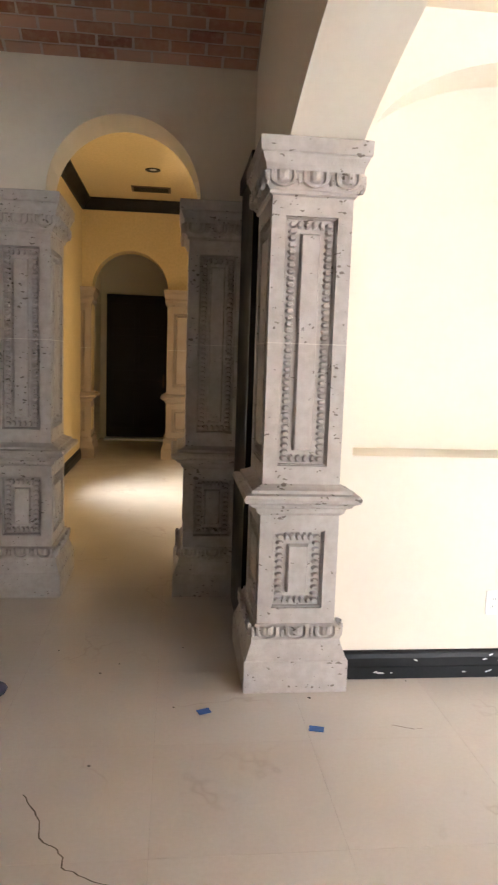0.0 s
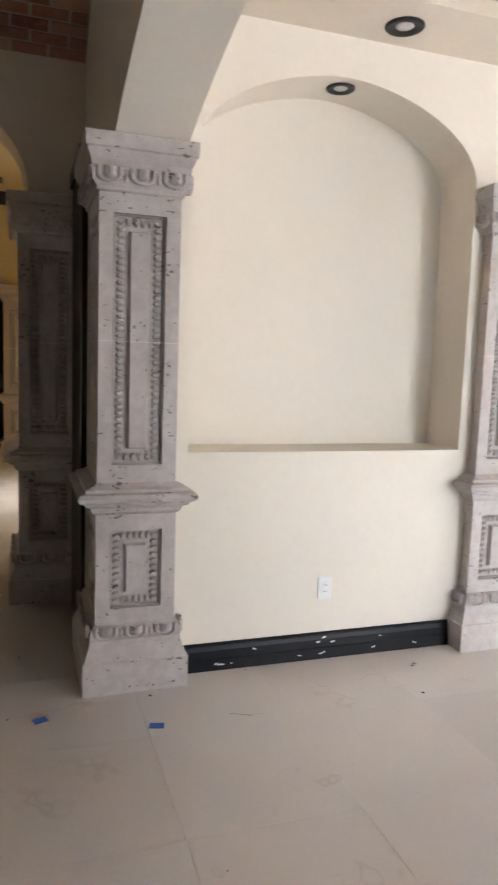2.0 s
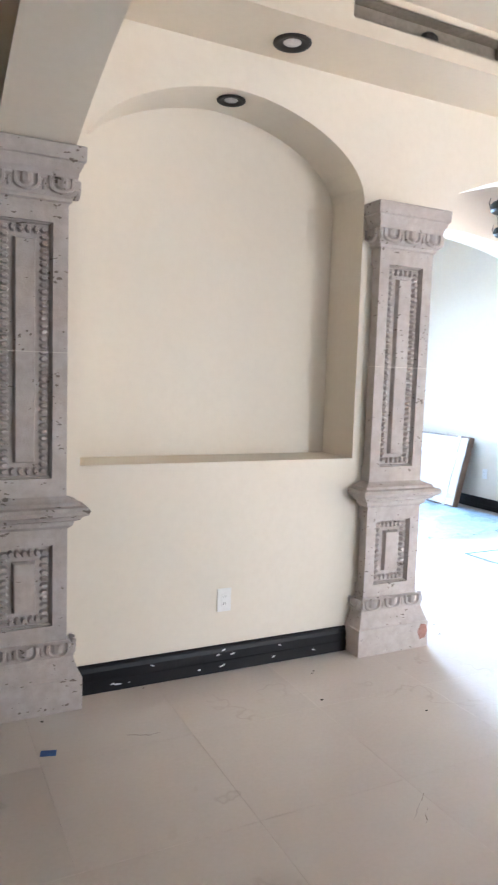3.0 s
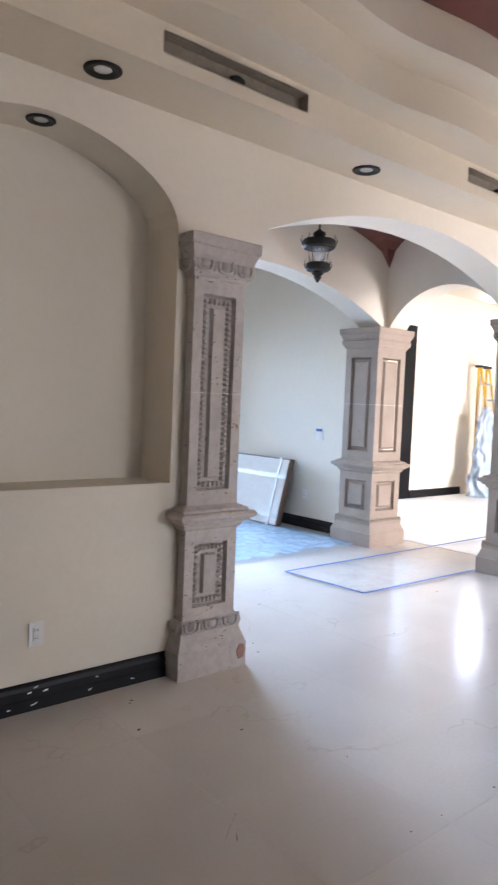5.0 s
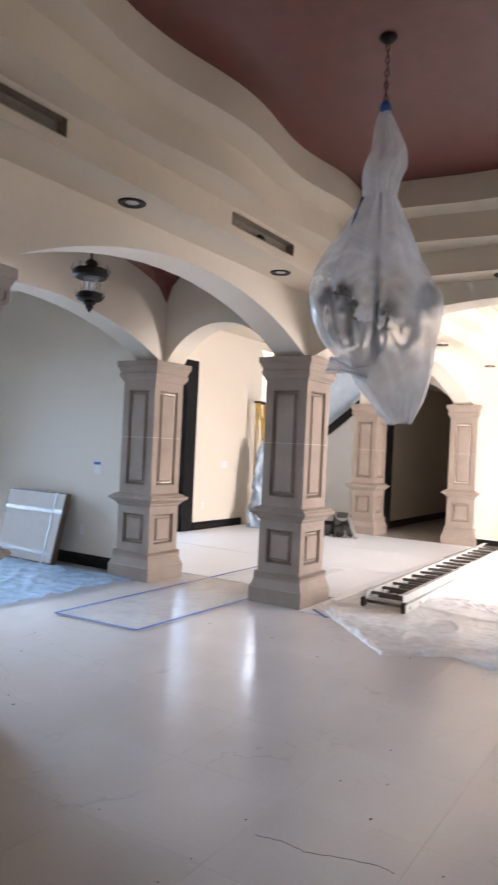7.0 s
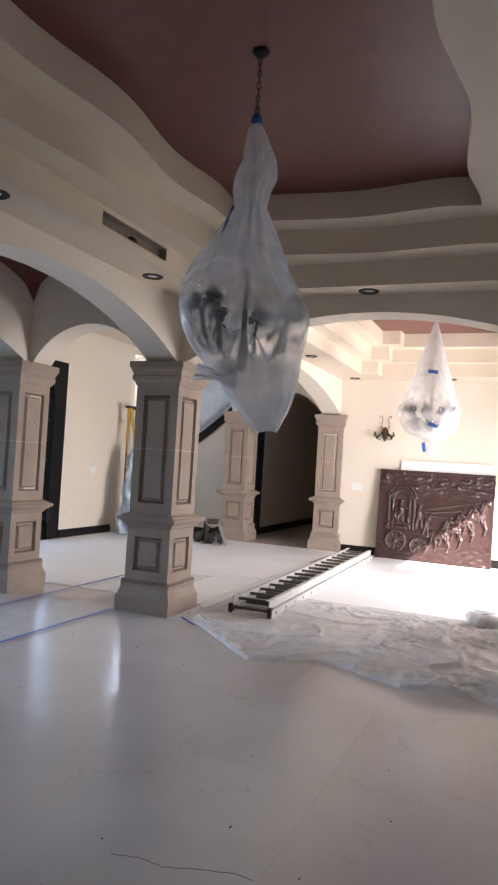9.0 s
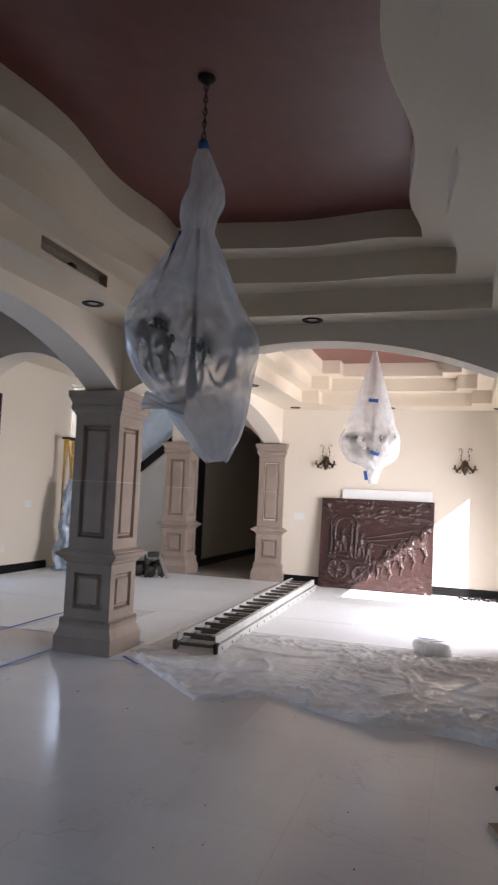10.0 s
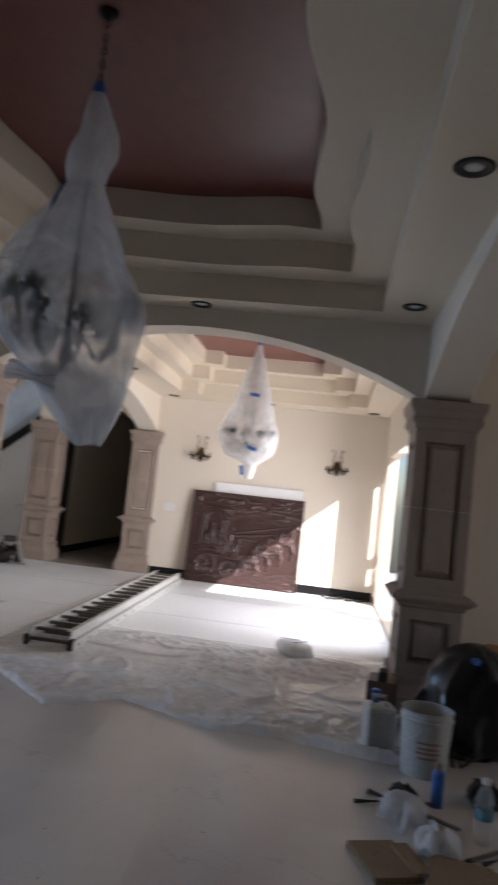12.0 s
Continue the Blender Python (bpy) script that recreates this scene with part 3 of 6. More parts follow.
structure("ceiling_7", CEILING, "cream flat ceiling of the back rooms", "ceiling", hole_wall, ("x", 6.25, 12.25, 3.41, 7.25, 3.6, 3.7), ("x", 1.99, 5.95, 5.2, 8.7, 3.4, 3.5), ("x", 12.25, 17.2, 2.85, 5.05, 3.0, 3.1))
structure("ceiling_8", CEILING, "cream flat ceiling of the side room", "ceiling", hole_wall, ("x", -3.7, 5.95, -5.0, -0.92, 3.0, 3.1))

# ---- stone columns ----
PROFILE_BASE = [(0.0, 0.0), (0.0, 0.145), (0.006, 0.15), (0.03, 0.215), (0.034, 0.235)]
PROFILE_OVOLO = [(0.034, 0.235), (0.030, 0.25), (0.032, 0.28), (0.05, 0.302)]
PROFILE_BAND = [(0.058, 0.80), (0.04, 0.815), (0.034, 0.835), (0.012, 0.845), (0.004, 0.858), (-0.018, 0.868), (-0.024, 0.885), (-0.016, 0.90), (0.012, 0.905), (0.014, 0.918), (0.045, 0.93), (0.062, 0.94)]
PROFILE_NECK = [(0.062, 2.165), (0.05, 2.172), (0.05, 2.185), (0.045, 2.19), (0.026, 2.215), (0.022, 2.25), (0.03, 2.262)]
PROFILE_CAP = [(0.03, 2.262), (0.026, 2.285), (0.012, 2.315), (0.01, 2.325), (0.002, 2.33), (0.0, 2.385), (0.004, 2.39)]


def squares(w, d, prof):
    return [[(sx * (w / 2 - i), sy * (d / 2 - i), z) for sx, sy in ((-1, -1), (1, -1), (1, 1), (-1, 1))] for i, z in prof]


def pillar_block(bm, w, d, z0, z1, inset, rail, stile, depth):
    """A square shaft with one sunk panel in each side."""
    hw, hd = w / 2 - inset, d / 2 - inset
    box(bm, -hw + depth, hw - depth, -hd + depth, hd - depth, z0, z1)
    for a, b in ((z0, z0 + rail), (z1 - rail, z1)):
        box(bm, -hw, hw, -hd, hd, a, b)
    for sx in (-1, 1):
        for sy in (-1, 1):
            x0, x1 = sorted((sx * hw, sx * (hw - stile)))
            y0, y1 = sorted((sy * hd, sy * (hd - stile)))
            box(bm, x0, x1, y0, y1, z0 + rail, z1 - rail)


def side_frames(w, d, inset):
    """For each side: the place on it from (along, out, z), and its half width."""
    hw, hd = w / 2 - inset, d / 2 - inset
    return [(lambda a, o, z: (a, -hd - o, z), hw), (lambda a, o, z: (hw + o, a, z), hd), (lambda a, o, z: (-a, hd + o, z), hw), (lambda a, o, z: (-hw - o, -a, z), hd)]


def slab_on(bm, P, a0, a1, o0, o1, z0, z1, slope=0.0):
    v0 = [bm.verts.new(P(a, o0, z)) for a, z in ((a0, z0), (a1, z0), (a1, z1), (a0, z1))]
    v1 = [bm.verts.new(P(a, o1, z)) for a, z in ((a0 + slope, z0 + slope), (a1 - slope, z0 + slope), (a1 - slope, z1 - slope), (a0 + slope, z1 - slope))]
    bm.faces.new(v1)
    for i in range(4):
        j = (i + 1) % 4
        bm.faces.new((v0[i], v0[j], v1[j], v1[i]))


def bead(bm, P, a, o, z, ra, rz, ro):
    base = [bm.verts.new(P(a + ra * math.cos(k * math.tau / 6), o, z + rz * math.sin(k * math.tau / 6))) for k in range(6)]
    mid = [bm.verts.new(P(a + 0.6 * ra * math.cos(k * math.tau / 6), o + ro * 0.8, z + 0.6 * rz * math.sin(k * math.tau / 6))) for k in range(6)]
    for k in range(6):
        bm.faces.new((base[k], base[(k + 1) % 6], mid[(k + 1) % 6], mid[k]))
    bm.faces.new(mid)


def egg(bm, P, a, o, z0, z1, half, deep=1.0):
    """One egg in its shell: a raised U with a rounded drop in it."""
    n, zc = 8, z0 + (z1 - z0) * 0.52
    rings = []
    for r_out, out in ((1.0, 0.0), (0.92, 0.016), (0.72, 0.018), (0.62, 0.002), (0.5, 0.004), (0.3, 0.018), (0.05, 0.022)):
        ring = []
        for k in range(n + 1):
            t = math.pi * k / n
            ring.append(P(a - half * r_out * math.cos(t), o + out * deep, zc - (zc - z0) * r_out * math.sin(t)))
        ring = [P(a - half * r_out, o + out * deep, z1)] + ring + [P(a + half * r_out, o + out * deep, z1)]
        rings.append(ring)
    loft(bm, rings, close=False)


def stone_column(w, d, mat, label, group, beads=True):
    st, RAIL = (0.062, 0.07) if beads else (0.085, 0.085)
    col = thing("column", Matrix(), label, "column", group)
    bm = bmesh.new()
    loft(bm, squares(w, d, PROFILE_BASE))
    part("plinth", bm, mat, col)
    bm = bmesh.new()
    loft(bm, squares(w, d, PROFILE_OVOLO))
    part("base_moulding", bm, mat, col)
    bm = bmesh.new()
    pillar_block(bm, w, d, 0.302, 0.80, 0.058, RAIL, st, 0.03)
    part("pedestal", bm, mat, col)
    bm = bmesh.new()
    loft(bm, squares(w, d, PROFILE_BAND))
    part("band_moulding", bm, mat, col)
    bm = bmesh.new()
    pillar_block(bm, w, d, 0.94, 2.165, 0.062, RAIL + 0.01, st, 0.03)
    part("shaft", bm, mat, col)
    bm = bmesh.new()
    loft(bm, squares(w, d, PROFILE_NECK))
    part("neck_moulding", bm, mat, col)
    bm = bmesh.new()
    loft(bm, squares(w, d, PROFILE_CAP))
    part("capital", bm, mat, col)
    bm = bmesh.new()
    i = 0.0612
    box(bm, -(w / 2 - i), w / 2 - i, -(d / 2 - i), d / 2 - i, 1.552, 1.556)
    part("joint", bm, MORTAR, col)
    for z0, z1, inset, rail in ((0.302, 0.80, 0.058, RAIL), (0.94, 2.165, 0.062, RAIL + 0.01)):
        for P, h in side_frames(w, d, inset + 0.03):
            he = h + 0.03 - st
            a0, a1, p0, p1 = -he, he, z0 + rail, z1 - rail
            fb = bmesh.new()
            m = 0.066 if beads else 0.034
            slab_on(fb, P, a0 + m, a1 - m, 0, 0.026, p0 + m, p1 - m, 0.008 if beads else 0.02)
            part("panel_field", fb, mat, col)
            bb = bmesh.new()
            for q0, q1, t0, t1 in ((a0, a0 + 0.009, p0, p1), (a1 - 0.009, a1, p0, p1), (a0, a1, p0, p0 + 0.009), (a0, a1, p1 - 0.009, p1)):
                slab_on(bb, P, q0, q1, 0, 0.02, t0, t1, 0.003)
            step, r = (0.0275, 0.014) if beads else (0.02, 0.007)
            c = 0.032 if beads else 0.014
            n = int((p1 - p0 - 2 * c) / step)
            for k in range(n + 1):
                z = p0 + c + (p1 - p0 - 2 * c) * k / n
                for a in (a0 + c, a1 - c):
                    bead(bb, P, a, 0, z, r * (1.45 if beads else 1), r * 0.95, 0.027 if beads else 0.02)
            n = int((a1 - a0 - 2 * c) / step)
            for k in range(1, n):
                a = a0 + c + (a1 - a0 - 2 * c) * k / n
                for z in (p0 + c, p1 - c):
                    bead(bb, P, a, 0, z, r * 0.95, r * (1.45 if beads else 1), 0.027 if beads else 0.02)
            part("bead_border", bb, mat, col, kind="stuff")
    for z0, z1, inset in ((0.237, 0.30, 0.034), (2.192, 2.258, 0.03)):
        eb = bmesh.new()
        for P, h in side_frames(w, d, inset):
            n = max(3, round(2 * h / 0.125)) if beads else round(2 * h / 0.055)
            for k in range(n):
                a = -h + 2 * h * (k + 0.5) / n
                egg(eb, P, a, 0.0, z0 if beads else z0 + 0.02, z1, 0.82 * h / n, 1.0 if beads else 0.3)
                bead(eb, P, -h + 2 * h * k / n if k else -h + 0.004, 0.0, (z0 + z1) / 2, 0.01 if beads else 0.004, (z1 - z0) / (2.3 if beads else 4), 0.014 if beads else 0.005)
        part("egg_and_dart", eb, mat, col, kind="stuff")
    return col


c1 = stone_column(0.47, 0.60, STONE, "pale grey carved stone column with beaded panels", "carved columns")
c1.matrix_world = pose(0.265, 3.25, 0)
copy_thing(c1, pose(2.205, 3.25, 0))
copy_thing(c1, pose(-1.205, 4.5, 0))
copy_thing(c1, pose(-0.055, 4.5, 0))
c3 = stone_column(0.60, 0.58, STONE_TAN, "tan carved stone column with moulded panels", "hall columns", False)
c3.matrix_world = pose(6.08, 3.25, 0)
for cx, cy in ((5.99, 5.06), (6.12, -0.76), (12.15, 3.25), (12.15, 5.05)):
    copy_thing(c3, pose(cx, cy, 0))
c8 = copy_thing(c3, pose(-1.72, 10.2, 0))
copy_thing(c3, pose(-0.18, 10.2, 0))

# ---- trim and fittings ----
def baseboard(name, x0, y0, x1, y1, out, h=0.135, t=0.022):
    """A black skirting board from one end to the other, standing out to its side 'out' (x, y)."""
    prof = [(0, 0), (t, 0), (t, 0.055), (t * 0.8, 0.06), (t * 0.8, 0.10), (t * 0.45, 0.118), (t * 0.45, h - 0.006), (0.003, h), (0, h)]
    b = bmesh.new()
    loft(b, [[(x + out[0] * o, y + out[1] * o, z) for o, z in prof] for x, y in ((x0, y0), (x1, y1))])
    return solid(name, b, BLACK_WOOD, "glossy black wooden baseboard along the wall", "baseboard", "structure")


niche_board = baseboard("baseboard_1", 0.5, 3.089, 1.985, 3.089, (0, -1))
rng = random.Random(8)
for k in range(14):
    b = bmesh.new()
    cx, cz, tilt = 0.55 + 1.38 * rng.random(), rng.choice((0.03, 0.035, 0.085, 0.09, 0.11)), rng.uniform(-0.5, 0.5)
    a, c, s_ = rng.uniform(0.006, 0.015), math.cos(tilt), math.sin(tilt)
    o = 3.089 - (0.0225 if cz < 0.056 else 0.0185 if cz < 0.1 else 0.0145)
    ring = [(cx + a * c * math.cos(q) - 0.35 * a * s_ * math.sin(q), o, cz + a * s_ * math.cos(q) + 0.3 * a * c * math.sin(q)) for q in (0, 1, 2.2, 3.0, 4.1, 5.3)]
    loft(b, [ring, [(x, y - 0.002, z) for x, y, z in ring]])
    part("paint_chip", b, CHIP, niche_board)
baseboard("baseboard_2", 5.949, 5.34, 5.949, 8.7, (-1, 0))
baseboard("baseboard_3", 9.67, 7.249, 11.2, 7.249, (0, -1))
baseboard("baseboard_4", 11.949, -0.75, 11.949, 2.96, (-1, 0))
baseboard("baseboard_5", 13.0, 5.049, 17.2, 5.049, (0, -1))
baseboard("baseboard_6", 12.25, 7.2, 12.25, 5.36, (1, 0))


def wall_plate(m, label, w=0.075, h=0.118, gang=1, toggle=False):
    t = thing("wall_plate", m, label, "wall plate")
    b = bmesh.new()
    box(b, -w / 2, w / 2, -0.006, 0, -h / 2, h / 2, 0.002)
    part("cover", b, WHITE, t)
    for g in range(gang):
        x = (g - (gang - 1) / 2) * 0.045
        b = bmesh.new()
        box(b, x - 0.016, x + 0.016, -0.009, -0.004, -0.033, 0.033, 0.002)
        insert = part("insert", b, WHITE, t)
        if not toggle:
            for z in (-0.018, 0.018):
                # socket holes are solid bars in the painted shade colour
                b = bmesh.new()
                for dx in (-0.006, 0.006):
                    box(b, x + dx - 0.0012, x + dx + 0.0012, -0.0096, -0.008, z - 0.004, z + 0.005)
                part("slot", b, HOLE_SHADE, insert)
    return t


wall_plate(pose(1.235, 3.0895, 0.365), "white double wall socket on the cream wall")
wall_plate(pose(11.9495, 2.73, 1.15, 0, 0, -90), "white switch plate on the cream wall", 0.19, 0.118, 3, True)
wall_plate(pose(5.9495, 5.83, 1.15, 0, 0, -90), "white thermostat plate with a blue strip", 0.12, 0.1, 1, True)
wall_plate(pose(5.9495, 6.05, 0.42, 0, 0, -90), "white wall socket beside the leaning panel")
wall_plate(pose(10.55, 7.2495, 1.15), "white switch plate on the back wall", 0.19, 0.118, 3, True)
wall_plate(pose(9.95, 7.2495, 0.42), "white wall socket low on the back wall")
b = bmesh.new()
box(b, -0.05, 0.05, -0.008, -0.0, -0.015, 0.015)
ts = solid("tape_piece", b, TAPE, "blue masking tape strip stuck on the wall", "tape")
ts.matrix_world = pose(5.942, 5.84, 1.225, 0, 0, -90)


def can_light(m, label="recessed ceiling spotlight with a dark bronze ring", r=0.088):
    t = thing("ceiling_light", m, label, "ceiling light", "recessed spotlights")
    b = bmesh.new()
    lathe(b, [(r, 0.0), (r, -0.006), (r * 0.93, -0.011), (r * 0.78, -0.010), (r * 0.6, -0.004), (r * 0.46, -0.002)], 28, caps=False)
    part("trim_ring", b, IRON, t, smooth=True)
    b = bmesh.new()
    lathe(b, [(r * 0.5, -0.001), (r * 0.4, -0.006), (r * 0.15, -0.008)], 24)
    part("lens", b, LAMP_LENS, t, smooth=True)
    return t


first_can = can_light(pose(1.41, 2.91, SOFFIT))
for x, y in ((3.23, 2.91), (5.06, 2.91), (5.81, 1.25), (5.45, -0.39), (3.35, -0.38)):
    copy_thing(first_can, pose(x, y, SOFFIT))
copy_thing(first_can, pose(1.25, 3.21, 2.806) @ Matrix.Scale(0.8, 4))
for x, y in ((11.65, 2.8), (11.65, 1.2), (11.65, -0.5), (9.3, 2.85)):
    copy_thing(first_can, pose(x, y, 3.01))
copy_thing(first_can, pose(9.6, 0.9, 3.617))
copy_thing(first_can, pose(-0.6, 8.4, 3.6))


def slot_vent(x0, x1):
    """A slot in the riser with a shallow duct box behind it."""
    t = thing("air_vent", pose((x0 + x1) / 2, 2.70, 3.108), "long open slot air vent in the ceiling step", "air vent", "slot vents")
    w = (x1 - x0) / 2
    for name, args in (("duct_back", (-w, w, 0.07, 0.075, -0.03, 0.045)), ("duct_top", (-w, w, 0.0, 0.075, 0.046, 0.051)), ("duct_floor", (-w, w, 0.0, 0.11, -0.051, -0.046)),
                       ("duct_end", (-w - 0.005, -w, 0.0, 0.11, -0.05, 0.05)), ("duct_end", (w, w + 0.005, 0.0, 0.11, -0.05, 0.05))):
        b = bmesh.new()
        box(b, *args)
        part(name, b, DUCT, t)
    # solid dark strip: the shade deep in the slot, put into colour
    b = bmesh.new()
    box(b, -w, w, 0.105, 0.11, -0.046, -0.028)
    part("gap_shade", b, HOLE_SHADE, t)
    b = bmesh.new()
    blob(b, (0, 0.04, -0.022), (0.05, 0.03, 0.03))
    part("damper", b, IRON, t, "black damper knob")
    return t


for a, b_ in VENTS:
    slot_vent(a, b_)


# ---- doors ----
def glazed_door():
    """Tall black door with an arched head and many small panes."""
    t = thing("glass_door", pose(9.0, 7.27, 0), "tall arched black door with small glass panes, bright outside", "door")
    b = bmesh.new()
    arch_wall(b, "x", -0.6, 0.66, -0.03, 0.12, 0, 2.95, [(-0.48, 0.36, 2.3, 0.42)])
    part("frame", b, BLACK_WOOD, t)
    b = bmesh.new()
    box(b, -0.48, 0.52, 0.05, 0.056, 0.25, 2.4)
    pane = part("pane", b, GLASS, t)
    pane.visible_shadow = False
    for k in range(7):
        b = bmesh.new()
        box(b, -0.48, 0.52, 0.035, 0.07, 0.3 + k * 0.33, 0.325 + k * 0.33)
        part("glazing_bar", b, BLACK_WOOD, t)
    for x in (-0.2, 0.09):
        b = bmesh.new()
        box(b, x - 0.012, x + 0.012, 0.03, 0.075, 0.25, 2.5)
        part("glazing_bar", b, BLACK_WOOD, t)
    b = bmesh.new()
    box(b, -0.48, 0.52, 0.03, 0.08, 0.0, 0.25)
    part("bottom_rail", b, BLACK_WOOD, t)
    return t


glazed_door()


def plank_door(m, w, h, label, glass=False):
    t = thing("door", m, label, "door")
    b = bmesh.new()
    box(b, 0, w, -0.02, 0.02, 0.02, h, 0.003)
    leaf = part("leaf", b, BLACK_WOOD, t)
    for x0, x1 in ((0.08, w * 0.46), (w * 0.54, w - 0.08)):
        for z0, z1 in ((0.2, h * 0.42), (h * 0.48, h * 0.72), (h * 0.77, h - 0.15)):
            b = bmesh.new()
            box(b, x0, x1, -0.032, -0.02, z0, z1, 0.004)
            part("panel", b, BLACK_WOOD, leaf)
    b = bmesh.new()
    box(b, w - 0.07, w - 0.035, -0.034, -0.02, 0.92, 1.14, 0.003)
    tube(b, [(w - 0.052, -0.034, 1.03), (w - 0.052, -0.07, 1.03), (w - 0.15, -0.075, 1.03)], 0.009)
    part("handle", b, BRONZE, t, "aged bronze lever handle")
    return t


plank_door(pose(-1.49, 12.33, 0), 1.04, 2.5, "tall black panelled door at the end of the hall")
b = bmesh.new()
box(b, -1.55, -0.4, 12.36, 12.40, 0, 2.6)
box(b, -1.6, 0.1, 12.36, 12.40, 2.6, 3.5)
solid("door_surround", b, PLASTER, "beige plaster panel above the black door", "wall", "structure")
b = bmesh.new()
box(b, -1.5, -0.44, 12.0, 12.3, 0.002, 0.035, 0.006)
solid("threshold", b, ALU, "pale metal threshold under the black door", "threshold", "structure")
plank_door(pose(12.32, 5.0, 0, 0, 0, -4), 0.72, 2.5, "black panelled door standing open beside the column")
t = thing("door_jamb", pose(0, 0, 0), "black wooden door jamb beside the stone column", "door frame")
b = bmesh.new()
box(b, 0.07, 0.16, 3.56, 4.19, 0, 2.42, 0.004)
part("leaf", b, BLACK_WOOD, t)
b = bmesh.new()
box(b, 0.055, 0.17, 3.56, 4.2, 2.42, 2.5, 0.004)
part("head", b, BLACK_WOOD, t)
t = thing("door_casing", pose(0, 0, 0), "brown wooden casing of the hall doorway", "door frame")
for y0, y1, z0, z1 in ((6.9, 7.0, 0, 2.4), (8.1, 8.2, 0, 2.4), (7.0, 8.1, 2.3, 2.4)):
    b = bmesh.new()
    box(b, -1.93, -1.6, y0, y1, z0, z1, 0.004)
    part("casing", b, WOOD, t)

# dark crown moulding and vent of the ochre hall
for name, args in (("trim_1", ((-1.62, 4.66), (-1.62, 10.1), (1, 0))), ("trim_2", ((-1.62, 10.1), (0.3, 10.1), (0, -1))), ("trim_3", ((0.3, 10.1), (0.3, 4.66), (-1, 0)))):
    (x0, y0), (x1, y1), out = args
    b = bmesh.new()
    prof = [(0, 3.45), (0.02, 3.45), (0.04, 3.5), (0.09, 3.55), (0.12, 3.58), (0.12, 3.6), (0, 3.6)]
    loft(b, [[(x + out[0] * o, y + out[1] * o, z) for o, z in prof] for x, y in ((x0, y0), (x1, y1))])
    solid(name, b, BLACK_WOOD, "dark stained crown moulding under the ochre ceiling", "trim", "structure")
t = thing("air_vent", pose(-0.65, 9.35, 3.6), "dark ceiling vent grille in the hall", "air vent")
b = bmesh.new()
box(b, -0.25, 0.25, -0.14, 0.14, -0.012, 0)
part("frame", b, WOOD, t)
for k in range(6):
    b = bmesh.new()
    box(b, -0.22, 0.22, -0.11 + k * 0.04, -0.09 + k * 0.04, -0.018, -0.012)
    part("slat", b, BLACK_WOOD, t)
baseboard("baseboard_7", -1.619, 8.2, -1.619, 10.1, (1, 0), 0.14)


